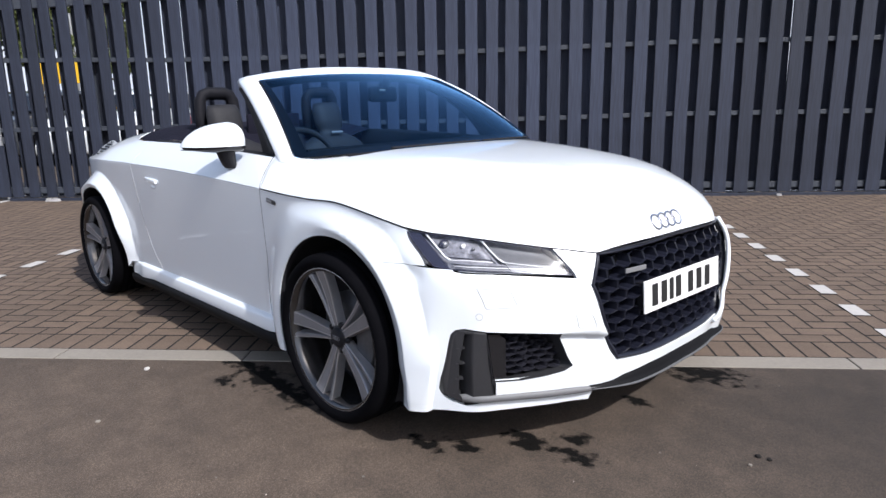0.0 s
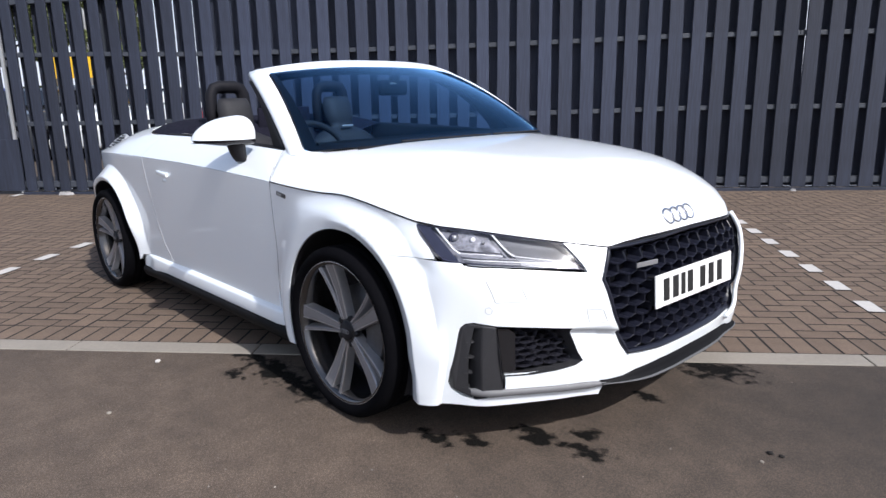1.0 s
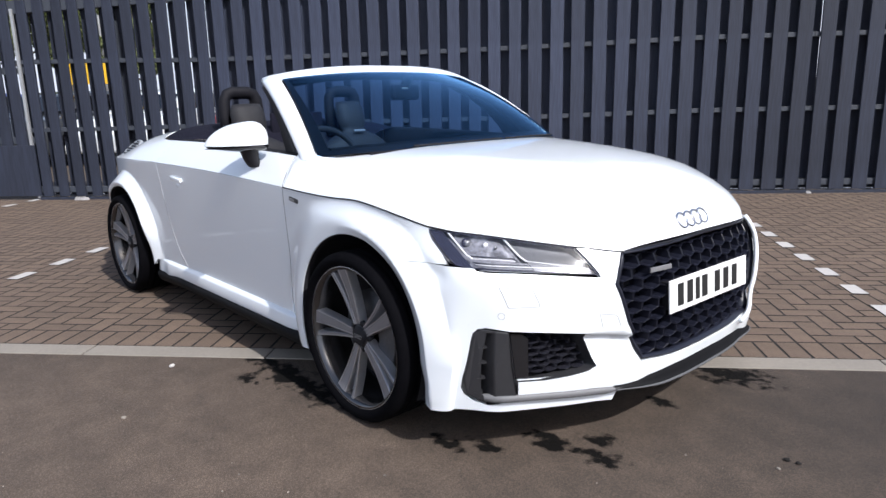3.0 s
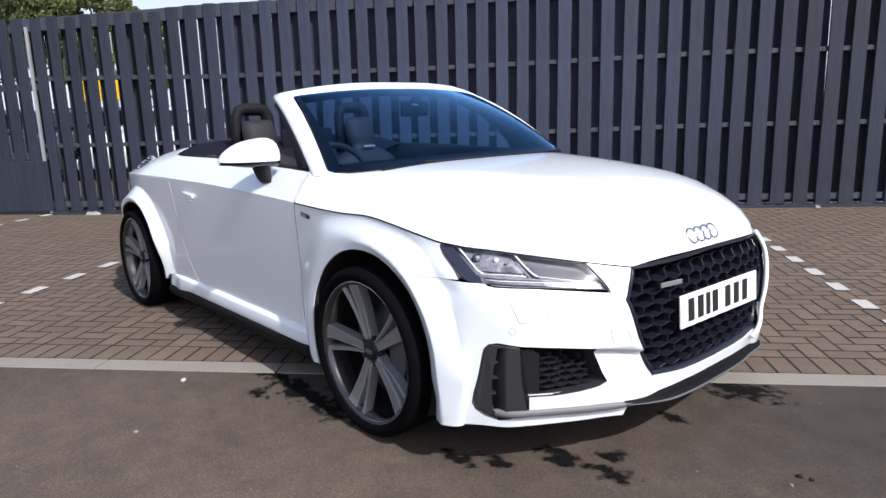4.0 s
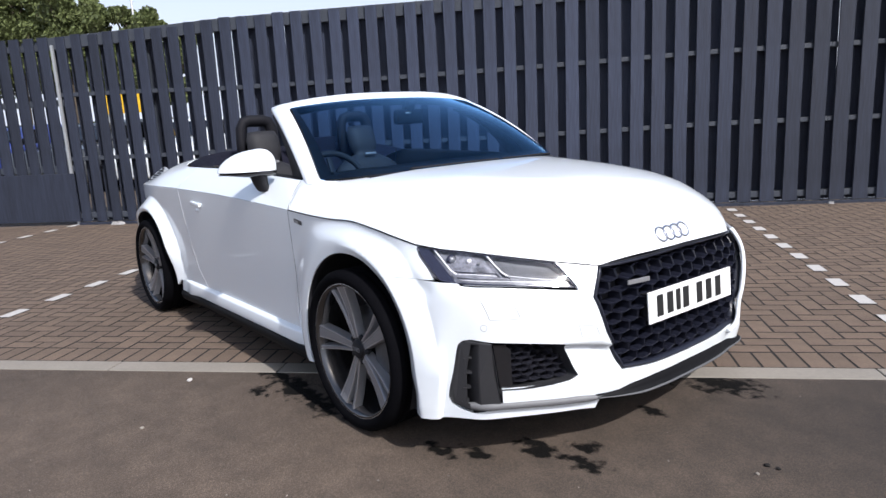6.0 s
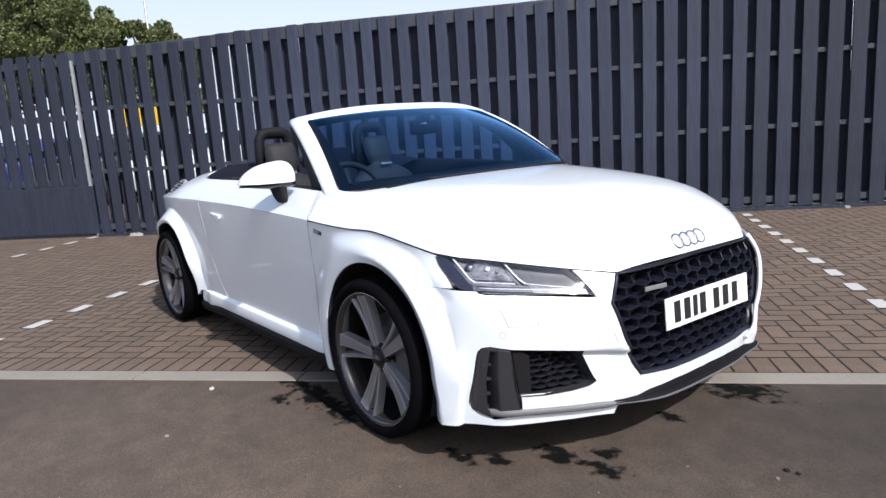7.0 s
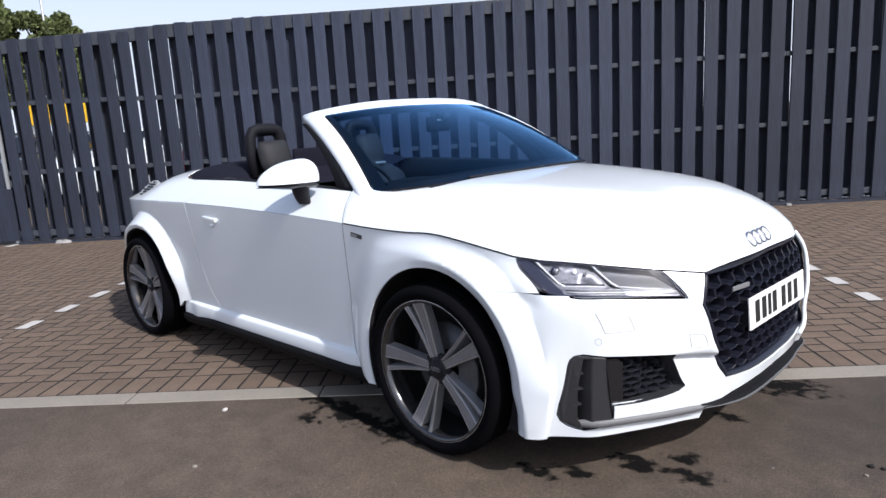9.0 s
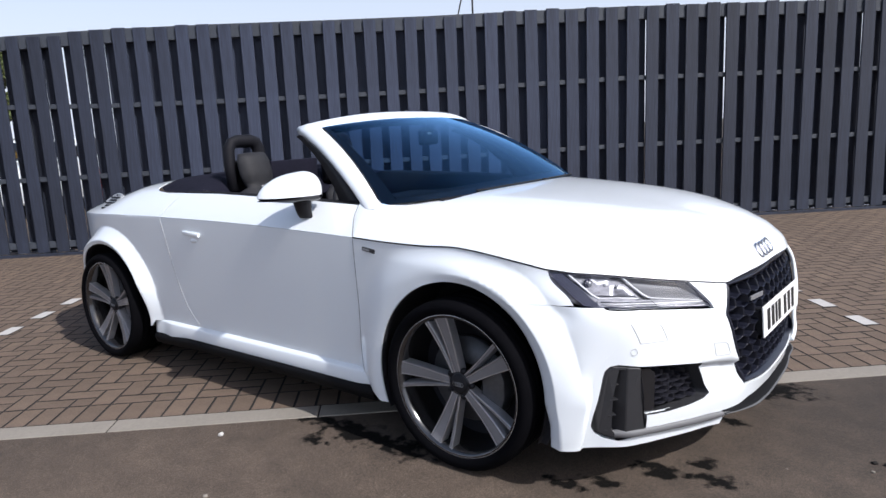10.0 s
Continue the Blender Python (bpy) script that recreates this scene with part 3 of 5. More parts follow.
bonnet = hood()

# dark gutter under the shutline, round the bonnet from door to door
gutter = [(x, float(crease_w(x)) - .0015, float(crease_z(x)) - .0012) for x in np.linspace(-.48, .345, 24).tolist()]
gutter += [(float(front_x(w, z)) - .0005, w, z - .0015) for w, z in polyline(HOOD_EDGE, 20).tolist()[2:]]
gutter += [(float(front_x(.2, .689)) - .001, .2, .688), (float(front_x(0, .694)) - .001, 0, .692)]
gutter = [(x, -y, z) for x, y, z in gutter] + gutter[-2::-1]
part("bonnet_gutter", tube(settle(gutter).tolist(), .0032, 6), BLACK, bonnet, "black rubber seal in the bonnet shutline")

# outer edge of the nose panel at each height, where the corner takes over
bumper_edge = smooth_curve((.16, .8325), (.30, .8325), (.36, .8305), (.44, .8275), (.475, .820), (.51, .802), (.55, .791), (.60, .789), (.66, .789))
bumper_right = [(0, .262), (.18, .260), (.30, .251), (.405, .222), (.415, .178), (.55, .180), (.68, .181), (.80, .181), (.8335, .179)] + [(float(bumper_edge(z)) + .001, z) for z in (.24, .30, .36, .40, .44, .46, .475, .49, .51, .53, .55, .575, .60, .625, .6475)] + [(.775, .6450), (.715, .641), (.575, .6245), (.487, .612), (.506, .665),
                (.520, .7025), (.402, .682), (.430, .628), (.445, .584), (.405, .455), (.346, .314), (.2, .305), (0, .302)]
bumper_outline = bumper_right + [(-w, z) for w, z in bumper_right[-2:0:-1]]
bumper = part("front_bumper", panel(bumper_outline, lambda a, b: cheek(nose(-1)(a, b)), holes=(INTAKE, [(-w, z) for w, z in INTAKE[::-1]]), step=.016,
                                      creases=[[(k * w, chin_z(w) - d) for w in np.linspace(.405, .524, 11).tolist()] for k in (1, -1) for d in (0, .005)]), WHITE, car)

# the corners of the bumper: chamfered arch lip, ridge, flare band, then the recessed cheek
crest_x = smooth_curve((.16, .512), (.28, .516), (.353, .511), (.421, .495), (.49, .475), (.557, .449), (.625, .412), (.66, .388))
crest_w = smooth_curve((.16, .858), (.28, .861), (.353, .858), (.421, .850), (.49, .846), (.557, .844), (.66, .842))
for sgn in (-1, 1):
    rows = []
    for z in np.linspace(.178, .652, 44).tolist():
        ax, az, aw, ah = ARCH_F
        xa = ax + aw * math.sqrt(max(0, 1 - (max(z - az, 0) / ah) ** 2)) + .020 * float(ease((.34 - z) / .1))
        up = float(ease((z - .57) / .07))
        low = float(ease((.225 - z) / .05))
        xr = .022 + math.sqrt(.396 ** 2 - max(z - .33, 0) ** 2) + .012 * float(ease((.36 - z) / .1))
        join = float(bumper_edge(z))
        xj = float(front_x(join, z)) - .0008
        xc, wc = min(float(crest_x(z)), xj - .004), float(crest_w(z))
        wr = .893 - .006 * low
        row = [(xa + (xr - xa) * k, .872 + (wr - .872) * k) for k in (0, .3, .7, .94, 1)]
        row += [(xr + (xc - xr) * k, wr + (wc - wr) * k + .003 * math.sin(math.pi * k)) for k in (.06, .3, .6, .85, .96)]
        row.append((xc, wc))
        run = xj - xc
        for k in (.06, .2, .4, .6, .8, 1):
            h = (2 * k ** 3 - 3 * k ** 2 + 1, k ** 3 - 2 * k ** 2 + k, 3 * k ** 2 - 2 * k ** 3, k ** 3 - k ** 2)
            row.append((h[0] * xc + h[1] * run + h[2] * xj + h[3] * run, h[0] * wc - h[1] * (.15 + .45 * float(ease((.48 - z) / .09))) * run + h[2] * join - h[3] * .62 * run))
        # low down the crest melts into one round corner
        melt = float(ease((.31 - z) / .09))
        if melt > 0:
            mx, mw = 2 * xc - (xr + xj) / 2, 2 * wc - (wr + join) / 2
            tail_part = []
            for i in range(4, len(row)):
                u = (i - 4) / (len(row) - 5)
                bx, bw = (1 - u) ** 2 * xr + 2 * u * (1 - u) * mx + u * u * xj, (1 - u) ** 2 * wr + 2 * u * (1 - u) * mw + u * u * join
                tail_part.append((row[i][0] + (bx - row[i][0]) * melt, row[i][1] + (bw - row[i][1]) * melt))
            row = row[:4] + tail_part
        row = [(x, w + (float(side_w(x, z)) - w) * up * float(ease((.475 - x) / .05))) for x, w in row]
        row = [(xa - .002, row[0][1] - .03), (xa - .0015, row[0][1] - .003)] + row + [(float(front_x(join - .0025, z)) - .0008, join - .0025)]
        rows.append(cheek(settle([(x, sgn * w, z) for x, w in row])).tolist())
    bm = grid_mesh(rows)
    bmesh.ops.recalc_face_normals(bm, faces=bm.faces)
    part("bumper_corner", bm, WHITE, bumper)

# black splitter lip with a silver edge under the nose
ws = np.linspace(-.425, .425, 41)
def lip_z(w, z):
    return z + .8 * (.228 - z) * float(ease((abs(w) - .22) / .205))
rows = []
for z, o in ((.268, -.012), (.259, .002), (.236, .006), (.219, .011), (.214, .017), (.208, .017), (.206, -.06)):
    rows.append(cheek(settle([(float(front_x(w, .23)) + o, w, lip_z(w, z)) for w in ws.tolist()])).tolist())
splitter = part("splitter", grid_mesh(rows), LIP_BLACK, bumper, "black front splitter")
rows = []
for z, o in ((.2165, .0135), (.214, .0175), (.210, .0175)):
    rows.append(cheek(settle([(float(front_x(w, .23)) + o + .001, w, lip_z(w, z)) for w in ws.tolist()])).tolist())
part("splitter_edge", grid_mesh(rows), EDGE_GREY, splitter, "thin satin silver edge")


def honeycomb(outline, lift, cw, ch, rim, depth):
    """Staggered six-sided cells: thin raised rims that fall away into deep funnels."""
    a = np.array(outline)
    bm = bmesh.new()
    row = 0
    z = a[:, 1].min()
    while z < a[:, 1].max() + ch:
        w = a[:, 0].min() - (cw / 2 if row % 2 else 0)
        while w < a[:, 0].max() + cw:
            hexa = [(w + cw * kx, z + ch * kz) for kx, kz in ((-.5, -.30), (-.5, .30), (-.17, .5), (.17, .5), (.5, .30), (.5, -.30), (.17, -.5), (-.17, -.5))]
            if inside(outline, np.array([w]), np.array([z]))[0]:
                rings = []
                for k, off in ((1.0, rim * .4), (1 - rim * 3, 0), (1 - rim * 8, rim * .2), (.80, depth)):
                    pts = [(w + (x - w) * k, z + (y - z) * k) for x, y in hexa]
                    p3 = lift(np.array([p[0] for p in pts]), np.array([p[1] for p in pts]))
                    rings.append([bm.verts.new((x - off, y, zz)) for x, y, zz in p3.tolist()])
                for r0, r1 in zip(rings, rings[1:]):
                    for i in range(8):
                        bm.faces.new((r0[i], r0[(i + 1) % 8], r1[(i + 1) % 8], r1[i]))
            w += cw
        z += ch * .82
        row += 1
    bmesh.ops.recalc_face_normals(bm, faces=bm.faces)
    return bm


grille_outline = [(0, .694), (.2, .689)] + GRILLE + [(.2, .303), (0, .301)]
grille_outline = grille_outline + [(-w, z) for w, z in grille_outline[-2:0:-1]]
grille = part("grille", panel(grille_outline, front(.075), step=.05, flange=0), UNDER, car, "black recessed grille backing", smooth=False)
inset = shrink(resample(grille_outline, .05), .012)
part("grille_mesh", honeycomb(inset, front(.022), .070, .045, .011, .046), GRILLE_BLACK, grille, "black honeycomb grille", smooth=False)
ring = resample(grille_outline, .02)


def outline_bar(points, lift, width, out, back):
    """A raised frame that follows an outline."""
    a, b = points, shrink(points, width)
    c = [lift(np.array([p[0] for p in q]), np.array([p[1] for p in q])).tolist() for q in (a, a, b, b)]
    rows = [[(x + o, y, z) for x, y, z in ps] for ps, o in zip(c, (-back, out, out, -back))]
    bm = grid_mesh(rows, close_v=True)
    bmesh.ops.recalc_face_normals(bm, faces=bm.faces)
    return bm


part("grille_frame", outline_bar(shrink(ring, .003), front(), .007, -.004, .06), GRILLE_BLACK, grille, "black grille surround")
# white return of the bumper beside the grille, on the wider side
edge = np.array(polyline([(.398, .686)] + [(w - .008, z) for w, z in GRILLE[1:]] + [(.325, .302), (.27, .298)], 34))
edge = front()(-edge[:, 0], edge[:, 1]) + np.array((.009, 0, 0))
for _ in range(12):
    edge[1:-1] = (edge[:-2] + 2 * edge[1:-1] + edge[2:]) / 4
part("grille_return", tube(edge.tolist(), .0095, 10), WHITE, bumper, "white bumper edge beside the grille")
part("grille_badge", box((.006, .10, .016), pose(float(front_x(.276, .615)) - .008, -.276, .615, 0, 0, -10), .002), SILVER, grille, "small silver badge bar", smooth=False)

# number plate
PLATE_Y, PLATE_Z = .012, .512
PM = pose(.906, PLATE_Y, PLATE_Z, 0, -4, -2.0)
plate = part("number_plate", box((.006, .52, .111), PM, .002), PLATE_WHITE, car, "white number plate with plain black bars", smooth=False)
for y in (-.196, -.137, -.088, -.041, .045, .106, .168):
    part("plate_bar", box((.003, .026 if y == -.088 else .036, .076), PM @ pose(.0035, y, 0), .001), PLATE_BLACK, plate, smooth=False)
part("plate_holder", box((.035, .50, .095), PM @ pose(-.021, 0, 0), .004), BLACK, plate, smooth=False)

# plain chrome rings on the nose of the bonnet
for k in range(4):
    y = -.094 + .045 * k
    mid = Vector((.845 - .3 * y * y, y + .006, .741))
    up = Vector((-.52, 0, .85))
    part("badge_ring", tube([mid + up * (.027 * math.sin(a)) + Vector((0, .0285 * math.cos(a), 0)) for a in (2 * math.pi * i / 24 for i in range(25))], .0040, 8), CHROME, bonnet, "chrome badge ring")

# lower intakes, one on each side
for sgn in (-1, 1):
    mouth = INTAKE if sgn < 0 else INTAKE
    back = panel(mouth, nose(sgn, .085), step=.04, flange=0)
    intake = part("air_intake", back, UNDER, bumper, "black recessed lower air intake", smooth=False)
    opening = [(.70, .452), (.542, .428), (.494, .320), (.56, .299), (.70, .296)]
    part("intake_mesh", honeycomb(opening, nose(sgn, .034), .042, .025, .016, .030), INTAKE_GREY, intake, smooth=False)
    rows = []
    ring = resample(INTAKE, .02)
    lift_out, lift_in = nose(sgn), nose(sgn, .085)
    ra = np.array(ring)
    part("intake_wall", grid_mesh([lift_out(ra[:, 0], ra[:, 1]).tolist(), lift_in(ra[:, 0], ra[:, 1]).tolist()], close_v=True), DARK_GREY, intake)
    # upright blade, outer cheek and the slats between them
    def strip(points, out0, out1, name, mat):
        a = np.array(points)
        p0 = nose(sgn)(a[:, 0], a[:, 1])
        bm = bmesh.new()
        front = [bm.verts.new((x + out0, y, z)) for x, y, z in p0.tolist()]
        rear = [bm.verts.new((x + out1, y, z)) for x, y, z in p0.tolist()]
        bm.faces.new(front)
        bm.faces.new(rear[::-1])
        for i in range(len(front)):
            bm.faces.new((front[i], rear[i], rear[(i + 1) % len(front)], front[(i + 1) % len(front)]))
        bmesh.ops.recalc_face_normals(bm, faces=bm.faces)
        bmesh.ops.bevel(bm, geom=list(bm.edges), offset=.003, segments=1, affect="EDGES")
        return part(name, bm, mat, intake, smooth=False)
    strip([(.775, .463), (.747, .459), (.735, .36), (.711, .228), (.765, .225), (.775, .34)], .004, -.07, "intake_blade", DARK_GREY)
    strip([(.822, .30), (.811, .428), (.807, .449), (.800, .462), (.786, .467), (.796, .36), (.790, .25), (.779, .214), (.814, .24)], .002, -.07, "intake_cheek", DARK_GREY)
    strip([(.80, .468), (.745, .460), (.745, .448), (.80, .455)], .003, -.05, "intake_brow", DARK_GREY)
    for z in (.405, .354, .300, .248):
        part("intake_slat", box((.03, .026, .003), pose(float(front_x(.785, z)) - .026, sgn * .784, z, 0, 0, sgn * 40)), DARK_GREY, intake, smooth=False)
    strip([(.735, .452), (.700, .448), (.682, .430), (.674, .30), (.690, .294), (.712, .296)], -.018, -.07, "intake_baffle", GLOSS_BLACK)
    # silver blade along the foot of the bumper
    ws = np.linspace(.40, .785, 30)
    rows = []
    for k, (dz, o) in enumerate(((.004, -.02), (.003, .006), (-.002, .012), (-.017, .015), (-.021, -.02))):
        rows.append([(float(front_x(w, .22)) + o * min(1, (.79 - w) / .03 + .3), sgn * w, float(np.interp(w, (.40, .55, .71, .785), (.228, .234, .240, .238))) + dz * float(np.interp(w, (.4, .46), (.4, 1)))) for w in ws.tolist()])
    part("skirt_blade", grid_mesh(rows), BLADE, bumper, "satin silver lower blade")
    # washer cover, tow cover and parking sensor, as fine seams
    for name, pts in (("washer_cover", [(.765, .603), (.70, .597), (.683, .590), (.668, .545), (.668, .536), (.749, .539), (.752, .545)]), ("tow_cover", [(.493, .494), (.446, .488), (.437, .480), (.426, .447), (.43, .441), (.474, .444), (.482, .450)])):
        if sgn < 0 or name == "washer_cover":
            loop = resample(pts, .012)
            part(name, outline_bar(loop, nose(sgn), .0016, .0016, .003), SEAM, bumper, "fine seam of a body-coloured cover")
    c = (float(front_x(.763, .513)), sgn * .763, .513)
    d = Vector((.62, sgn * .78, 0)).normalized()
    bm = bmesh.new()
    bmesh.ops.create_circle(bm, cap_ends=False, radius=.0115, segments=20, matrix=Matrix.Translation(Vector(c) + d * .001) @ d.to_track_quat("Z", "Y").to_matrix().to_4x4())
    r = bmesh.ops.extrude_edge_only(bm, edges=list(bm.edges))
    vs = [v for v in r["geom"] if isinstance(v, bmesh.types.BMVert)]
    for v in vs:
        v.co = Vector(c) + d * .001 + (v.co - Vector(c) - d * .001) * .86
    part("parking_sensor", bm, SEAM, bumper, "round parking sensor")

# headlamps
for sgn in (-1, 1):
    small = shrink(resample(HEADLAMP, .02), .003)
    a = np.array(small)
    inner = np.array(shrink(small, .007))
    rows = [nose(sgn)(a[:, 0], a[:, 1]).tolist(), nose(sgn, .02)(a[:, 0], a[:, 1]).tolist(), nose(sgn, .05)(inner[:, 0], inner[:, 1]).tolist()]
    lamp = part("headlamp", grid_mesh(rows, close_v=True), LAMP_GREY, car, "clear-lensed headlamp with a dark outer wedge and silver reflectors")
    part("lamp_back", panel([tuple(p) for p in inner.tolist()], nose(sgn, .05), step=.05, gap=0, flange=0), LAMP_GREY, lamp)
    part("lamp_trim", outline_bar(small, nose(sgn), .0022, .0004, .006), LAMP_DARK, lamp)
    part("outer_wedge", panel([(.8075, .7555), (.783, .751), (.786, .651), (.800, .6515), (.8155, .658), (.8175, .68), (.8135, .72)], nose(sgn, .006), step=.02, gap=.0015, flange=.01), LAMP_DARK, lamp, "dark blue-black outer wedge")
    sloped = lambda u, v: nose(sgn)(u, v) - np.stack((.012 + .028 * ease((v - .632 - .15 * (u - .5)) / .05), 0 * u, 0 * u), -1)
    part("inner_reflector", panel([(.656, .7275), (.60, .7155), (.5245, .7005), (.5095, .664), (.4915, .6175), (.575, .6285), (.650, .6370)], sloped, step=.012, gap=0, flange=.01), LAMP_SILVER, lamp, "bright silver reflector")
    part("outer_reflector", panel([(.770, .744), (.672, .730), (.668, .672), (.766, .683)], nose(sgn, .034), step=.03, gap=0, flange=.01), LAMP_GREY, lamp, "mottled grey reflector")
    # slanted light guides that bend into level ones at the foot
    for foot in ([(.774, .745), (.776, .712), (.777, .686), (.772, .676), (.74, .675), (.68, .667)], [(.666, .728), (.665, .698), (.661, .676), (.654, .666), (.60, .656), (.512, .641)]):
        p3 = [(float(front_x(w, z)) - .011, sgn * w, z) for w, z in polyline(foot[:4], 14).tolist()]
        part("light_guide", tube(p3, .0034, 8), LAMP_WHITE, lamp, "pale slanted light guide")
        p3 = [(float(front_x(w, z)) - .0125, sgn * w, z) for w, z in polyline(foot[3:], 16).tolist()]
        part("light_guide", tube(p3, .0015, 8), LAMP_WHITE, lamp, "pale level light guide")
    for k, z0 in enumerate((.6225, .629, .6355, .642)):
        pts = [(w, z0 + .090 * (w - .50)) for w in np.linspace(.505, .775, 12).tolist()]
        part("reflector_rib", tube([(float(front_x(w, z)) - .0125, sgn * w, z) for w, z in pts], .0017, 6), LAMP_SILVER if k % 2 else LAMP_WHITE, lamp)
    part("reflector_shelf", panel([(.775, .672), (.66, .660), (.507, .636), (.500, .622), (.575, .630), (.70, .6425), (.788, .6505)], nose(sgn, .018), step=.03, gap=0, flange=.006), LAMP_GREY, lamp)
    # projector: a dark cup with a lens in it, and two small bright cells
    for w, z, r, name, mat in ((.748, .716, .020, "projector_cup", LAMP_DARK), (.748, .716, .0145, "projector_lens", LAMP_SILVER), (.712, .710, .010, "projector_cell", LAMP_WHITE), (.694, .702, .008, "projector_cell", LAMP_SILVER)):
        c = Vector((float(front_x(w, z)) - (.034 if name == "projector_cup" else .026), sgn * w, z))
        bm = bmesh.new()
        bmesh.ops.create_uvsphere(bm, u_segments=18, v_segments=10, radius=r, matrix=Matrix.Translation(c) @ Matrix.Diagonal((.6, 1, .8, 1)))
        part(name, bm, mat, lamp)
    part("lamp_cover", panel(small, nose(sgn, -.001), step=.025, gap=.001, flange=0), CLEAR, lamp, "clear lamp cover").visible_shadow = False

# flanks
door_front = [(-.487, .264), (-.486, .45), (-.485, .65), (-.484, .826), (-.505, .862), (-.53, .90), (-.545, .938)]
door_rear = [(-1.80, float(belt_z(-1.80))), (-1.84, .90), (-1.87, .83), (-1.84, .70), (-1.81, .55), (-1.75, .38), (-1.66, .268)]


def arch_line(arch, a0, a1, n=30):
    """The edge of a wheel opening, as an arc of an ellipse."""
    ox, oz, rx, rz = arch
    return [(ox + rx * math.cos(radians(a0 + (a1 - a0) * i / n)), oz + rz * math.sin(radians(a0 + (a1 - a0) * i / n))) for i in range(n + 1)]


fender_outline = (along(crease_z, -.485, .345) + [(.375, .735), (.41, .70), (.44, .672), (.452, .656), (.40, .6525), (.36, .6525), (.315, .6525)]
                  + arch_line(ARCH_F, 59, 202) + [(-.36, .180), (-.42, .207), (-.487, .262), (-.486, .45), (-.485, .65)])
rear_edge = [(-3.13, .78), (-3.10, .60), (-3.05, .40), (-2.98, .24), (-2.9, .18)]
quarter_outline = (along(lambda x: crease_z(x) + .0022, -1.87, -3.12) + rear_edge + arch_line(ARCH_R, 200, -13) + [(-2.085, .235), (-2.06, .266), (-2.0, .268), (-1.66, .268), (-1.75, .38), (-1.81, .55), (-1.84, .70)])
for sgn in (-1, 1):
    fender = part("front_wing", panel(fender_outline, flank(sgn), step=.0095, gap=.0009, creases=flare_lines(fender_outline, (.022, .330), (.398, .478), 40, 100)), WHITE, car)
    part("wing_badge", box((.066, .006, .017), pose(-.402, sgn * (float(side_w(-.402, .782)) + .001), .782, 0, 8, 0), .002), DARK_GREY, fender, "small dark badge bar", smooth=False)
    part("wing_badge_bars", box((.036, .006, .009), pose(-.412, sgn * (float(side_w(-.402, .782)) + .003), .783, 0, 8, 0), .001), SILVER, fender, smooth=False)
    lower = [(-.487, .266), (-.486, .45), (-.485, .65), (-.484, .826)] + along(crease_z, -.484, -1.87)[1:] + door_rear[3:]
    door = part("door", panel(lower, flank(sgn), step=.02, gap=.0026), WHITE, car, "closed white door")
    for line, shade in ((door_front, SEAM_DARK), (door_rear[2:], SEAM)):
        seam = np.array(polyline(line, 44))
        part("door_seam", tube((flank(sgn)(seam[:, 0], seam[:, 1]) + np.array((0, sgn * .0002, 0))).tolist(), .0012, 6), shade, door, "fine shut line of the door")
    upper = along(crease_z, -1.87, -.484) + door_front[4:] + along(belt_z, -.55, -1.80) + [(-1.84, .90)]
    part("door_shoulder", panel(upper, flank(sgn), gap=.0004, flange=.012), WHITE, door)
    quarter = part("rear_quarter", panel(quarter_outline, flank(sgn), step=.0105, gap=.001, creases=flare_lines(quarter_outline, (-2.47, .31), (.386, .460), -8, 140)), WHITE, car)
    shoulder = [(x, sgn * (float(crease_w(x)) - .010), float(crease_z(x)) - .007) for x in np.linspace(-.49, -3.10, 90).tolist()]
    part("shoulder_rail", tube(shoulder, .006, 8), WHITE, quarter)
    # the corner between the door, the pillar and the bonnet
    rows = []
    for z in np.linspace(.822, .955, 12).tolist():
        xd = float(np.interp(z, (.826, .862, .90, .938, .96), (-.484, -.505, -.53, -.545, -.552)))
        wd = float(side_w(np.array(xd), np.array(z)))
        a = max(0, 1 - (z - .826) / .146) ** (1 / 5.6) if z > .826 else 1
        xh, wh = -.19 - .297 * a ** 1.8, .858 * a
        rows.append([(xd - .004, sgn * (wd - .006), z), (xd + .002, sgn * (wd - .002), z), ((xd + xh) / 2 + .004, sgn * ((wd + wh) / 2 - .001), z + .001), (xh + .012, sgn * (wh - .004), z)])
    part("wing_corner", grid_mesh(rows), WHITE, fender)
    # handle
    hw = float(side_w(-1.6, .775))
    bm = box_into(bmesh.new(), (.135, .012, .023), pose(-1.60, sgn * (hw + .008), .777, 0, 3, 0), .006)
    for hx in (-1.652, -1.548):
        box_into(bm, (.026, .016, .018), pose(hx, sgn * (hw + .001), .777 - .05 * (hx + 1.6), 0, 3, 0), .005)
    handle = part("door_handle", bm, WHITE, door, "white pull handle")
    bm = bmesh.new()
    bmesh.ops.create_uvsphere(bm, u_segments=16, v_segments=8, radius=1, matrix=pose(-1.595, sgn * (hw - .003), .742) @ Matrix.Diagonal((.030, .008, .011, 1)))
    part("handle_cup", bm, WHITE, handle, "rounded lip of the grip recess")
    # sill: a lit upper ledge and a dark lower edge
    xs = np.concatenate(((-2.092, -2.088), np.linspace(-2.07, -.335, 58)))
    rows = []
    for w, z in ((.81, .279), (.828, .2755), (.840, .2675), (.8425, .265), (.8445, .260), (.8475, .236), (.849, .214), (.848, .210), (.83, .204)):
        rows.append([(x, sgn * (w - .07 * (x < -2.09) - .02 * float(ease((x + .55) / .2)) - .012 * float(ease((-1.9 - x) / .12))), z - .02 * float(ease((x + .5) / .16)) * (z < .24) - .034 * float(ease((-1.72 - x) / .34)) * (z < .24)) for x in xs.tolist()])
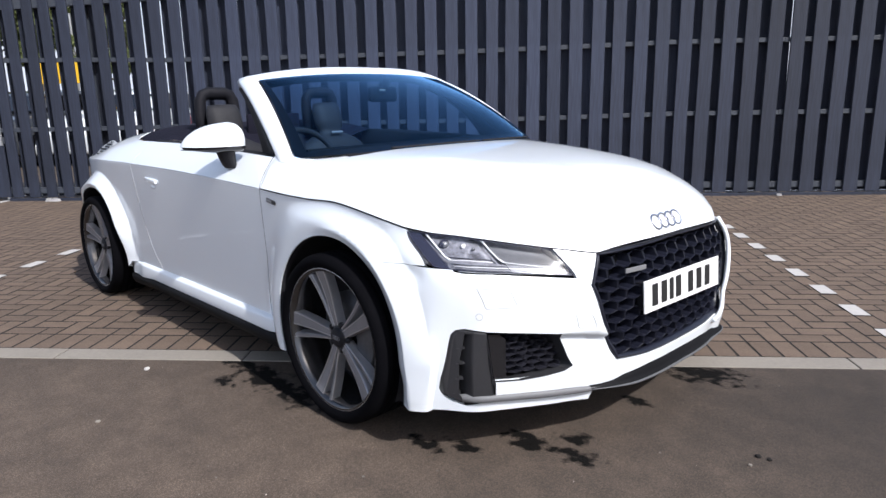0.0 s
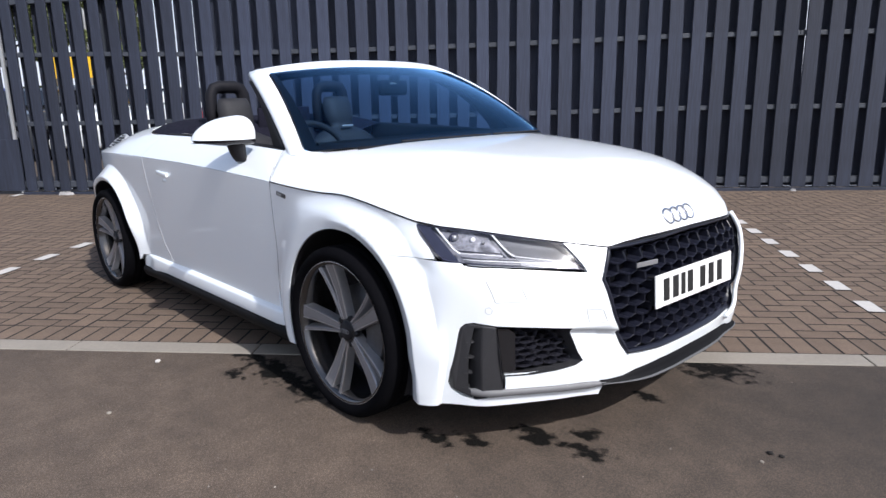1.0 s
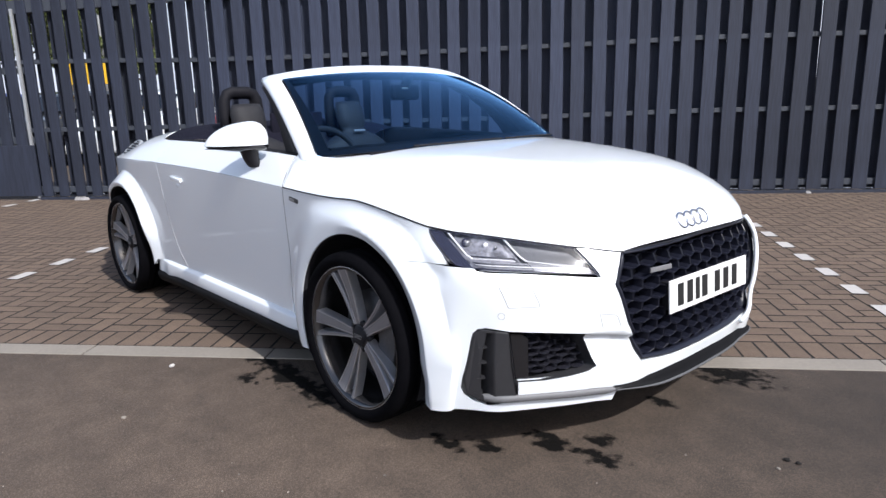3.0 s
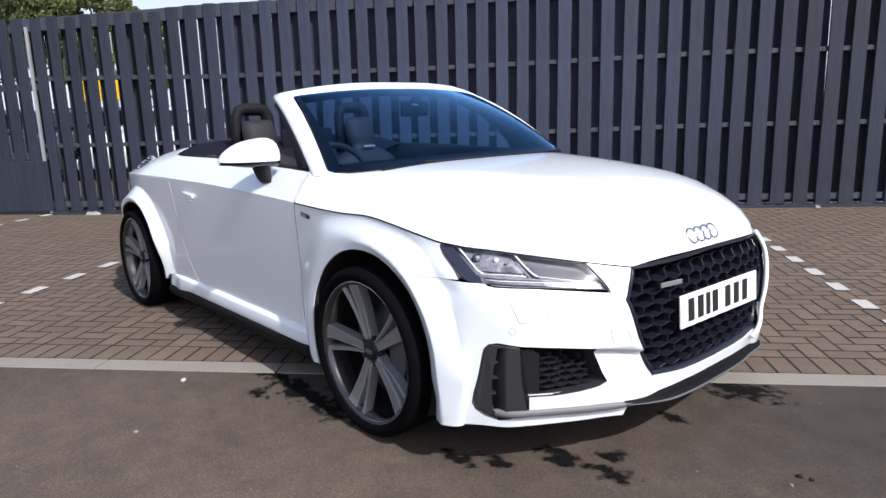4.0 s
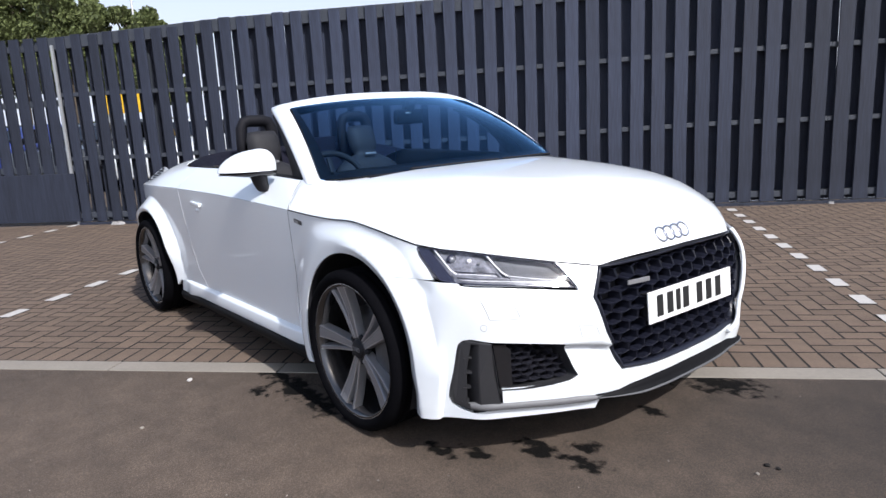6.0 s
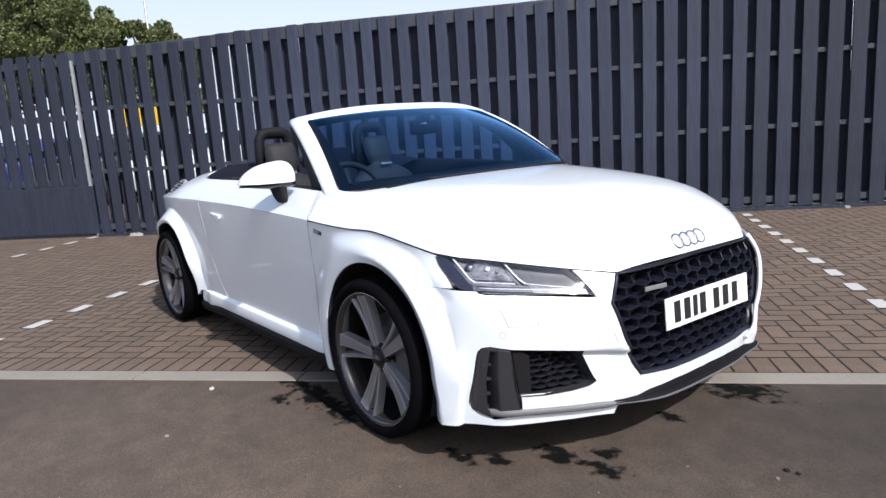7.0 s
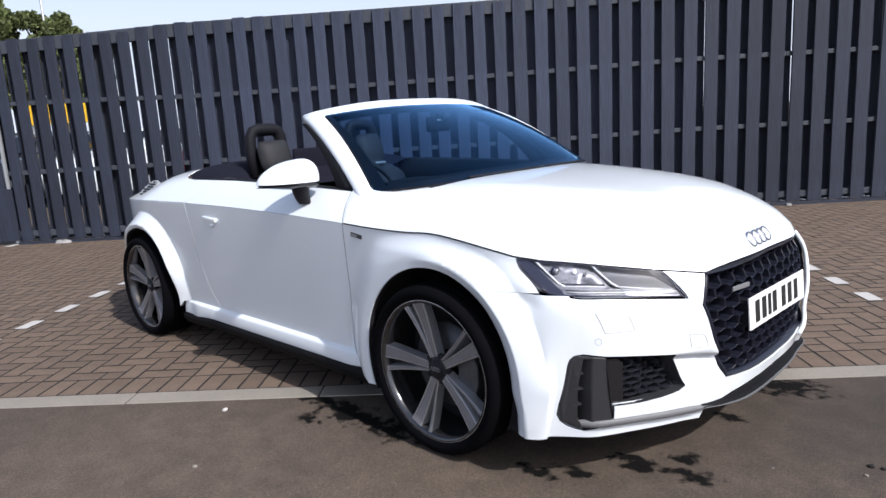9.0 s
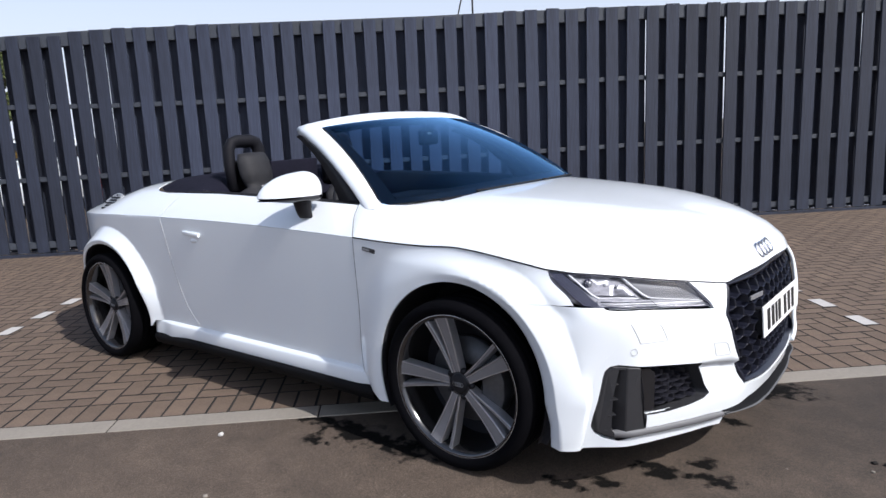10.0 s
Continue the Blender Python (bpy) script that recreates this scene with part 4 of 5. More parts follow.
    part("side_sill", grid_mesh(rows), WHITE, car, "white side sill")
    rows = [[(x, sgn * (w - .010 * float(ease((-1.72 - x) / .34)) - .05 * (x < -2.09)), z - .016 * float(ease((-1.72 - x) / .34))) for x in xs.tolist() if x < -.40] for w, z in ((.842, .214), (.856, .204), (.860, .186), (.846, .152), (.78, .146))]
    part("sill_edge", grid_mesh(rows), LIP_BLACK, car, "black lower sill edge")
    # wheel housings
    for (ax, az, aw, ah), inner_w, first in ((ARCH_F, .56, -25), (ARCH_R, .56, -13)):
        angs = np.linspace(first, 205, 48)
        edge = [(math.cos(radians(t)), math.sin(radians(t))) for t in angs.tolist()]
        lips = [.866 if ax > 0 and c > .5 else float(side_w(ax + aw * c, az + ah * v)) - .004 for c, v in edge]
        rows = []
        for k, wider in ((0, -.0015), (.024, -.0015), (.03, .02)):
            rows.append([(ax + (aw + wider) * c, sgn * (w - k), az + (ah + wider) * v) for (c, v), w in zip(edge, lips)])
        for w in (.70, inner_w):
            rows.append([(ax + (aw + .02) * c, sgn * w, az + (ah + .02) * v) for c, v in edge])
        bm = grid_mesh(rows)
        vs = [bm.verts.new((ax + (aw + .02) * math.cos(radians(t)), sgn * inner_w, az + (ah + .02) * math.sin(radians(t)))) for t in angs.tolist()]
        bm.faces.new(vs)
        part("wheel_housing", bm, UNDER, car, "black wheel housing", smooth=False)

# deck behind the seats, tail and lamps
well = [(-1.80, .737), (-1.98, .735), (-2.09, .718), (-2.16, .68), (-2.205, .61), (-2.24, .40), (-2.255, .2), (-2.26, 0)]
outer = [(x, float(crease_w(x)) - .001) for x in np.linspace(-1.87, -3.06, 40).tolist()]
end = [(-3.15, .50), (-3.21, .36), (-3.24, .2), (-3.25, 0)]
deck_half = [(x, w) for x, w in well[::-1]] + [(-1.84, .80)] + outer + end
deck_outline = deck_half + [(x, -w) for x, w in deck_half[-2:0:-1]]
tail_deck = part("rear_deck", panel(deck_outline, deck, step=.022, flange=.006, gap=.0006), WHITE, car)
tail_half = [(0, .79), (.25, .79), (.42, .785), (.55, .78), (.66, .74), (.74, .60), (.76, .40), (.74, .22), (.5, .18), (0, .18)]
tail_outline = tail_half + [(-w, z) for w, z in tail_half[-2:0:-1]]
rear_bumper = part("rear_bumper", panel(tail_outline, tail, step=.04), WHITE, car)
for sgn in (-1, 1):
    part("tail_lamp", panel([(.30, .71), (.60, .73), (.65, .70), (.63, .63), (.33, .62)], lambda a, b: tail(a, b) * np.array((1, sgn, 1)) + np.array((-.006, 0, 0)), step=.04), RED_LENS, rear_bumper, "red tail lamp")
# round fuel cap on the shoulder of one side
nrm = Vector((-.02, -.66, .75)).normalized()
CM = Matrix.Translation((-2.56, -.757, .888)) @ nrm.to_track_quat("Y", "Z").to_matrix().to_4x4()
bm = lathe([(.0, .006), (.05, .006), (.056, .003), (.064, .003), (.068, .008), (.078, .008), (.082, .0), (.082, -.03)], 32)
bm.transform(CM)
cap = part("fuel_cap", bm, STEEL, tail_deck, "round brushed metal fuel cap with a dark slotted centre")
for k in range(-2, 3):
    part("cap_slot", box((.095 - .016 * abs(k), .005, .013), CM @ pose(0, .0075, .021 * k), .001), BLACK, cap, smooth=False)
for k in range(8):
    a = 2 * math.pi * k / 8
    bm = lathe([(0, .013), (.005, .013), (.006, .006)], 8)
    bm.transform(CM @ Matrix.Translation((.06 * math.cos(a), 0, .06 * math.sin(a))))
    part("cap_bolt", bm, BLACK, cap)

# underbody
bm = box((3.6, 1.1, .36), pose(-1.2, 0, .36))
box_into(bm, (1.62, 1.62, .12), pose(-1.2, 0, .215))
part("underbody", bm, UNDER, car, "dark underbody", smooth=False)

# ---- windscreen and its frame ----
def glass_low(v):
    a = abs(v)
    return Vector((-.168 - .06 * a ** 2 - .227 * a ** 10, .70 * v, .968 - .008 * a ** 2 - .022 * a ** 10))


def glass_high(v):
    a = abs(v)
    return Vector((-.80 - .10 * a ** 3, .587 * v, 1.298 - .031 * a ** 2.5))


def glass(v, t, lift=0.0):
    p = glass_low(v).lerp(glass_high(v), t)
    return p + Vector((.55, .12 * v, .82)) * (.028 * 4 * t * (1 - t) + lift)


def far_edge(t):
    """How far the glass reaches towards the far pillar at each height."""
    return .845 + .155 * t ** 4


screen = part("windscreen", grid_mesh([[glass(-v, t) for v in np.linspace(-far_edge(t), 1, 41).tolist()] for t in np.linspace(0, 1, 17).tolist()]), WINDSCREEN, car, "blue-tinted windscreen")
screen.visible_shadow = False


def frame_outer(k):
    """The outer edge of the screen frame: k from 0 to 1 up one pillar, to 2 across the top, to 3 down the other."""
    if 1 <= k <= 2:
        v = -1 + 2 * (k - 1)
        a = abs(v)
        return Vector((-.905 - .112 * a ** 3, .634 * v, 1.319 - .060 * a ** 3))
    t, s = (k, -1) if k < 1 else (3 - k, 1)
    lo, hi = Vector((-.535, .74, .938)), Vector((-1.017, .634, 1.259))
    p = lo.lerp(hi, t) + Vector((.02, .012, .03)) * (4 * t * (1 - t))
    return Vector((p.x, s * p.y, p.z))


def frame_inner(k):
    if 1 <= k <= 2:
        return glass(-1 + 2 * (k - 1), 1)
    t, s = (k, -1) if k < 1 else (3 - k, 1)
    return glass(far_edge(t), t) if s > 0 else glass(-1, t)


ks = [i / 20 for i in range(-1, 20)] + [1 + i / 30 for i in range(31)] + [2 + i / 20 for i in range(1, 22)]
rows = []
for k in ks:
    i, o = frame_inner(k), frame_outer(k)
    i = i.lerp(o, .1)
    tangent = (frame_inner(min(k + .03, 3.05)) - frame_inner(max(k - .03, -.05))).normalized()
    out = tangent.cross(o - i).normalized()
    if out.dot(Vector((.3, i.y, .6))) < 0:
        out = -out
    rows.append([i - out * .006, i + out * .006, i.lerp(o, .12) + out * .014, i.lerp(o, .5) + out * .021, i.lerp(o, .88) + out * .014, o + out * .002, o - out * .022,
                 i.lerp(o, .5) - out * .045, i - out * .03])
bm = grid_mesh(rows, close_v=True)
bmesh.ops.recalc_face_normals(bm, faces=bm.faces)
part("screen_frame", bm, WHITE, screen, "white windscreen frame")
lining = []
for i in range(len(ks)):
    r = rows[i]
    down = (r[0] - r[1]).normalized() * .004
    inn = (r[0] - r[5]).normalized() * .005
    lining.append([r[0] + inn, r[8] + inn + down, r[7] + down, r[6] + down])
part("frame_lining", grid_mesh(lining), DASH, screen, "black lining of the windscreen frame")
border = bmesh.new()
for sv in (-1, 1):
    grid_mesh([[glass(v if sv < 0 else -v * far_edge(t), t, -.003) for t in np.linspace(0, 1, 17).tolist()] for v in (-1, -.968)], bm=border)
grid_mesh([[glass(v, t, -.003) for v in np.linspace(-1, far_edge(t), 41).tolist()] for t in (0, .05)], bm=border)
grid_mesh([[glass(v, t, -.003) for v in np.linspace(-1, 1, 41).tolist()] for t in (.972, 1)], bm=border)
part("screen_border", border, BLACK, screen, "black printed glass border")
part("cowl", grid_mesh([[glass_low(v) + Vector((dx, -.03 * v * (dx < -.05), dz)) for v in np.linspace(-.95, .82, 41).tolist()] for dx, dz in ((-.004, -.002), (-.03, .010), (-.10, .022), (-.2, .0), (-.22, -.05))]), DASH, screen, "black cowl under the glass")
part("scuttle", grid_mesh([[glass_low(v) + Vector((dx, 0, dz)) for v in np.linspace(-.84, .82, 31).tolist()] for dx, dz in ((-.01, -.004), (.0, -.001), (.012, -.010), (.02, -.02))]), BLACK, screen, "black scuttle trim")
for y0, y1 in ((-.40, .12), (.14, .54)):
    pts = [glass(y / .70, .012, .003) for y in np.linspace(y0, y1, 12).tolist()]
    part("wiper", tube(pts, .0045, 6), BLACK, screen, "black wiper blade")
for s in (-1, 1):
    rows = []
    for t in np.linspace(.03, .97, 14).tolist():
        o = frame_outer(t if s < 0 else 3 - t)
        wide = .048 + .085 * (1 - t) ** 2.0
        rows.append([o + Vector((.02, -s * .014, -.012)), o + Vector((-wide, -s * .022, -.022 - .012 * (1 - t))), o + Vector((-wide * .8, -s * .06, -.03)), o + Vector((0, -s * .06, -.02))])
    part("pillar_trim", grid_mesh(rows, close_v=True), BLACK, screen, "black pillar trim")
m = look((-.80, .06, 1.195), (-1.5, -.19, 1.19))
bm = box_into(bmesh.new(), (.25, .078, .035), m, .017)
box_into(bm, (.03, .05, .085), pose(-.785, .06, 1.245, 0, 30, 0), .008)
part("rear_view_mirror", bm, LIP_BLACK, screen, "black interior mirror")
part("mirror_label", box((.07, .008, .002), m @ pose(-.02, .02, .0165)), PLATE_WHITE, screen, smooth=False)

# ---- door mirrors ----
for sgn in (-1, 1):
    def shell(z_low, z_high, nu=28, nv=10):
        rows = []
        for i in range(nv + 1):
            q = i / nv
            row = []
            for j in range(nu):
                a = 2 * math.pi * j / nu
                k = math.cos(q * math.pi / 2) ** .8
                cx_, cy_ = math.cos(a), math.sin(a)
                fx = .080 * (cx_ if cx_ > 0 else cx_ * .85)
                row.append((-.812 + (fx - .052 * cy_) * k + .010 * q, sgn * (.882 + .118 * abs(cy_) ** .8 * (1 if cy_ > 0 else -1) * k - .030 * q), z_low + (z_high - z_low) * math.sin(q * math.pi / 2) * (1 - .20 * cy_ * k)))
            rows.append(row)
        bm = grid_mesh(rows, close_v=True)
        bmesh.ops.remove_doubles(bm, verts=bm.verts, dist=.0004)
        bmesh.ops.recalc_face_normals(bm, faces=bm.faces)
        return bm
    mirror = part("door_mirror", shell(.985, 1.082), WHITE, car, "white door mirror housing with a black base")
    if sgn > 0:
        mirror.matrix_basis = pose(-.16, -.075, -.14)
    part("mirror_base", shell(.985, .955, nv=6), GLOSS_BLACK, mirror, "gloss black mirror underside")
    part("mirror_band", shell(.972, .99, nv=3), BLACK, mirror)
    bm = bmesh.new()
    rows = []
    for x, y, z, lx, ly in ((-.775, .842, .985, .050, .043), (-.785, .838, .955, .046, .039), (-.79, .83, .925, .042, .034), (-.795, .82, .902, .040, .030), (-.797, .81, .887, .040, .026)):
        rows.append([(x + lx * math.cos(a) * (1 - .2 * abs(math.sin(2 * a))), sgn * (y + ly * math.sin(a)), z) for a in (2 * math.pi * k / 16 for k in range(16))])
    part("mirror_foot", grid_mesh(rows, close_v=True, bm=bm), BLACK, mirror, "black mirror foot")

# ---- cabin ----
def soft_box(size, m, bevel, mat, name, parent, label=""):
    return part(name, box(size, m, bevel), mat, parent, label)


for sgn in (-1, 1):
    rows = []
    for x in np.linspace(-.56, -1.80, 20).tolist():
        b = float(belt_z(x))
        w = float(side_w(np.array(x), np.array(b)))
        rows.append([(x, sgn * (w - .002), b - .002), (x, sgn * (w - .03), b + .008), (x, sgn * (w - .07), b - .01), (x, sgn * (w - .09), b - .12), (x, sgn * (w - .06), .35)])
    part("door_lining", grid_mesh(rows), DASH, car, "black door lining")
rows = []
for x, z in ((-.24, .93), (-.40, .945), (-.60, .945), (-.72, .925), (-.78, .87), (-.74, .75), (-.70, .60)):
    rows.append([(x + .03 * math.cos(y * 3), y, z + .018 * math.exp(-((y + .37) / .16) ** 2) - .015 * (abs(y) > .6)) for y in np.linspace(-.69, .69, 29).tolist()])
part("dashboard", grid_mesh(rows), DASH, car, "black padded dashboard")
bm = box((1.35, 1.3, .03), pose(-1.3, 0, .36))
box_into(bm, (.05, 1.36, .55), pose(-1.93, 0, .64, 0, -8, 0))
part("cabin_floor", bm, UNDER, car, smooth=False)
soft_box((.75, .22, .30), pose(-1.05, 0, .56), .03, LEATHER, "centre_console", car)
sw = pose(-.87, -.37, .865, 0, 66, 0)
wheel_path = [sw @ Vector((.178 * math.cos(a), .178 * math.sin(a), 0)) for a in (2 * math.pi * i / 36 for i in range(37))]
steer = part("steering_wheel", tube(wheel_path, .016, 8), LEATHER, car, "black steering wheel")
bm = box_into(bmesh.new(), (.12, .13, .045), sw @ pose(0, 0, -.02), .02)
for a in (0, 90, 180):
    box_into(bm, (.12, .03, .014), sw @ pose(0, 0, -.01, 0, 0, a + 90) @ pose(.1, 0, 0), .004)
part("wheel_boss", bm, BLACK, steer)


def seat(y):
    back = pose(-1.53, y, .53, 0, -15, 0)
    root = soft_box((.50, .46, .17), pose(-1.27, y, .46, 0, -6, 0), .06, LEATHER, "seat", car, "black leather sports seat")
    rows = []
    for i in range(29):
        q = i / 28
        z = .64 * q
        half = float(np.interp(q, (0, .3, .58, .66, .71, .77, .82, .93, 1), (.23, .25, .235, .165, .075, .098, .104, .104, .088)))
        thick = float(np.interp(q, (0, .6, .7, .8, .92, 1), (.085, .07, .035, .05, .048, .03)))
        rows.append([back @ Vector((thick * math.cos(a) * (1 - .35 * (abs(math.sin(a)) ** 4)), half * abs(math.sin(a)) ** .7 * (1 if math.sin(a) > 0 else -1), z)) for a in (2 * math.pi * k / 24 for k in range(24))])
    bm = grid_mesh(rows, close_v=True)
    bm.faces.new([bm.verts[-24 + k] for k in range(24)]) if bm.verts.ensure_lookup_table() is None else None
    bmesh.ops.recalc_face_normals(bm, faces=bm.faces)
    part("backrest", bm, LEATHER, root)
    part("seat_trim", box((.012, .085, .014), back @ pose(.07, 0, .44), .004), SILVER, root, "satin silver seat trim")


def roll_hoop(y):
    half = [(-1.74, .104, .95), (-1.755, .102, 1.09), (-1.76, .097, 1.175), (-1.76, .078, 1.207), (-1.76, .046, 1.217)]
    pts = [(x, y - w, z) for x, w, z in half] + [(x, y + w, z) for x, w, z in half[::-1]]
    hoop = part("roll_hoop", tube(pts, .031, 12, flat=1.2), HOOP, car, "black padded roll hoop")
    part("hoop_panel", box((.05, .185, .19), pose(-1.775, y, 1.02), .02), HOOP, hoop)


for y in (-.385, .315):
    seat(y)
    roll_hoop(y)
part("wind_deflector", box((.02, .36, .17), pose(-1.80, 0, 1.01), .008), SOFT_TOP, car, "dark mesh wind deflector")
rows = []
for x, z in ((-1.71, .88), (-1.75, .94), (-1.78, .97), (-1.82, 1.0), (-1.92, 1.03), (-2.05, 1.045), (-2.16, 1.035), (-2.24, 1.01), (-2.265, .99)):
    lim = float(np.interp(-x, (1.71, 1.78, 1.95, 2.07, 2.15, 2.20, 2.24, 2.265), (.72, .732, .728, .712, .675, .60, .40, .2)))
    rows.append([(x, lim * s, z + (float(deck(np.array([x]), np.array([lim * s]))[0][2]) - .004 - z) * abs(s) ** 3.0) for s in np.linspace(-1, 1, 31).tolist()])
part("folded_roof", grid_mesh(rows), SOFT_TOP, car, "folded black canvas roof")


# ---- wheels ----
def wheel(x, y, z, size, side, spin):
    prof = [(.270, -.095), (.276, -.105), (.270, -.110), (.261, -.102), (.254, -.085), (.247, -.03), (.238, .06), (.25, .11), (.262, .115)]
    m = pose(x, y, z, 0, 0, 0 if side < 0 else 180) @ Matrix.Diagonal((size, 1, size, 1))
    rim = part("wheel", lathe(prof, 64), RIM_BARREL, car, "twin-spoke graphite alloy wheel")
    rim.matrix_basis = m
    part("rim_lip", lathe([(.267, -.1035), (.2695, -.1085), (.2735, -.1095), (.2755, -.1055)], 64), RIM_BRIGHT, rim, "machined rim edge")
    tyre = [(.263, -.098), (.276, -.112), (.289, -.121), (.303, -.1225), (.317, -.114), (.3255, -.100), (.3275, -.075)]
    for g in (-.06, -.02, .02, .06):
        tyre += [(.3275, g - .006), (.3205, g - .004), (.3205, g + .004), (.3275, g + .006)]
    tyre += [(.3275, .075), (.3255, .10), (.317, .114), (.303, .1225), (.28, .12), (.255, .10)]
    part("tyre", lathe(tyre, 72), RUBBER, rim, "low-profile black tyre")

    def face(r):
        return float(np.interp(r, (.03, .08, .16, .22, .264), (-.070, -.074, -.080, -.090, -.100)))

    def arm(ang, off0, off1, w0, w1, name, mat, lift=0.0):
        rows = []
        c, s = math.cos(radians(ang)), math.sin(radians(ang))
        for q in np.linspace(0, 1, 9).tolist():
            r = .045 + (.264 - .045) * q
            o = off0 + (off1 - off0) * q ** 1.15
            w = w0 + (w1 - w0) * q
            yf = face(r) - lift
            rows.append([(c * r - s * (o + k), yy, s * r + c * (o + k)) for k, yy in ((-w - .005, yf + .035), (-w, yf + .004), (-w + .003, yf), (w - .003, yf), (w, yf + .004), (w + .005, yf + .035))])
        bm = grid_mesh(rows)
        bmesh.ops.recalc_face_normals(bm, faces=bm.faces)
        return part(name, bm, mat, rim, smooth=False)
    for k in range(5):
        a = spin + 72 * k
        arm(a, -.0075, -.027, .0115, .0245, "spoke", RIM_GREY)
        arm(a, .0120, .046, .0042, .0078, "spoke", RIM_GREY)
        arm(a, .0168, .0545, .0010, .0018, "spoke_edge", RIM_BRIGHT, .001)
        arm(a, .0052, -.0015, .0010, .0018, "spoke_edge", RIM_BRIGHT, .001)
        arm(a, -.0198, -.0525, .0008, .0012, "spoke_edge", RIM_BRIGHT, .001)
    part("hub", lathe([(0, -.074), (.028, -.074), (.034, -.072), (.040, -.070), (.045, -.066), (.048, -.04)], 32), DARK_GREY, rim)
    part("hub_cap", lathe([(0, -.081), (.031, -.081), (.036, -.078), (.039, -.066)], 28), BLACK, rim, "black hub cap")
    for k in range(4):
        ring_path = [(.0155 - .0103 * k + .0078 * math.cos(t), -.0815, .0078 * math.sin(t)) for t in (2 * math.pi * i / 14 for i in range(15))]
        part("hub_ring", tube(ring_path, .0011, 5), SILVER, rim, "fine silver ring on the hub cap")
    for k in range(5):
        a = radians(spin + 36 + 72 * k)
        bm = lathe([(0, -.0715), (.011, -.0715), (.012, -.06)], 10)
        bm.transform(Matrix.Translation((.052 * math.cos(a), 0, .052 * math.sin(a))))
        part("wheel_bolt", bm, BLACK, rim)
    part("brake_disc", lathe([(.06, -.012), (.165, -.012), (.165, .015), (.06, .015)], 40), BRAKE, rim, "grey brake disc")
    bm = prism([(.09 * math.cos(radians(t)), .09 * math.sin(radians(t))) for t in (-30, 0, 30)] + [(.185 * math.cos(radians(t)), .185 * math.sin(radians(t))) for t in (32, 10, -10, -32)], .07,
               pose(0, .02, 0, 90, 0, 0), .006)
    part("brake_caliper", bm, BRAKE, rim, "grey brake caliper")
    part("rim_inner", lathe([(.06, .05), (.2, .05), (.245, .04)], 40), UNDER, rim)


for side in (-1, 1):
    wheel(.014, side * .79, .3190, .974, side, 108)
    wheel(-2.478, side * .79, .3078, .94, side, 92)

# ---- beyond the fence ----
def parked_car(name_label, at, turn, paint):
    """A small hatchback: body, roof, windows and wheels."""
    root = thing("parked_car", name_label, "car", at, turn, group="cars behind the fence")
    side = [(-2.0, .25), (-2.05, .6), (-1.95, .9), (-1.2, .98), (-.5, 1.05), (1.85, 1.0), (2.0, .8), (2.05, .5), (2.0, .25)]
    m = pose(0, .85, 0, 90, 0, 0)
    part("body", prism(side, 1.7, m, .05), paint, root)
    part("cabin", prism([(-1.15, .95), (-.45, 1.40), (.1, 1.47), (1.1, 1.42), (1.75, .98)], 1.46, pose(0, .73, 0, 90, 0, 0), .06), paint, root)
    for y in (-.735, .735):
        for pts in ([(-.95, 1.03), (-.42, 1.34), (.02, 1.40), (.02, 1.05)], [(.10, 1.05), (.10, 1.40), (1.0, 1.36), (1.4, 1.05)]):
            part("window", prism(pts, .02, pose(0, y + .01, 0, 90, 0, 0)), GLOSS_BLACK, root, smooth=False)
    part("front_window", box((.02, 1.25, .55), pose(-.86, 0, 1.2, 0, 58, 0), .008), GLOSS_BLACK, root, smooth=False)
    for x in (-1.3, 1.3):
        for y in (-.80, .80):
            bm = lathe([(0, -.1), (.2, -.1), (.21, -.11), (.30, -.11), (.32, -.08), (.32, .08), (.30, .1), (0, .1)], 24)
            w = part("tyre", bm, RUBBER, root)
            w.location = (x, y, .32)
            part("wheel_trim", lathe([(0, -.115), (.19, -.115), (.2, -.1)], 16), STEEL, w)


RED_PAINT = material("red_car_paint", (.24, .018, .018), .3, coat=1, vary=.03)
BLUE_PAINT = material("blue_car_paint", (.025, .04, .17), .3, coat=1, vary=.03)
DARK_PAINT = material("dark_car_paint", (.03, .032, .036), .3, coat=1, vary=.03)
YELLOW = material("yellow_board_paint", (.72, .42, .02), .5, vary=.08)
FN = Vector((-math.sin(radians(F_TURN)), math.cos(radians(F_TURN)), 0))
FS = Vector((math.cos(radians(F_TURN)), math.sin(radians(F_TURN)), 0))
for s, back, turn, paint, label in ((-8.6, 6.0, 128, DARK_PAINT, "dark hatchback parked behind the fence"), (-6.6, 6.3, 131, WHITE, "white hatchback parked behind the fence"),
                                    (-10.9, 6.0, 130, BLUE_PAINT, "bright blue hatchback parked behind the fence"), (-4.2, 6.6, 131, RED_PAINT, "red hatchback parked behind the fence"),
                                    (-13.2, 6.2, 130, DARK_PAINT, "dark hatchback parked behind the fence")):
    p = Vector((*F_AT, 0)) + FS * s + FN * back
    parked_car(label, tuple(p), turn, paint)
p = Vector((*F_AT, 0)) + FS * -7.75 + FN * 5.6
board = thing("sign_board", "plain yellow sign board on two posts behind the fence", "sign", tuple(p), F_TURN)
part("board", box((1.5, .03, .42), pose(0, 0, 1.80), .005), YELLOW, board, smooth=False)
for x in (-.6, .6):
    part("post", box((.06, .06, 2.0), pose(x, .05, 1.0), .005), STEEL, board, smooth=False)

BARK = material("tree_bark", (.09, .07, .05), .9, vary=.25, scale=8, bump=.6, bump_scale=30)
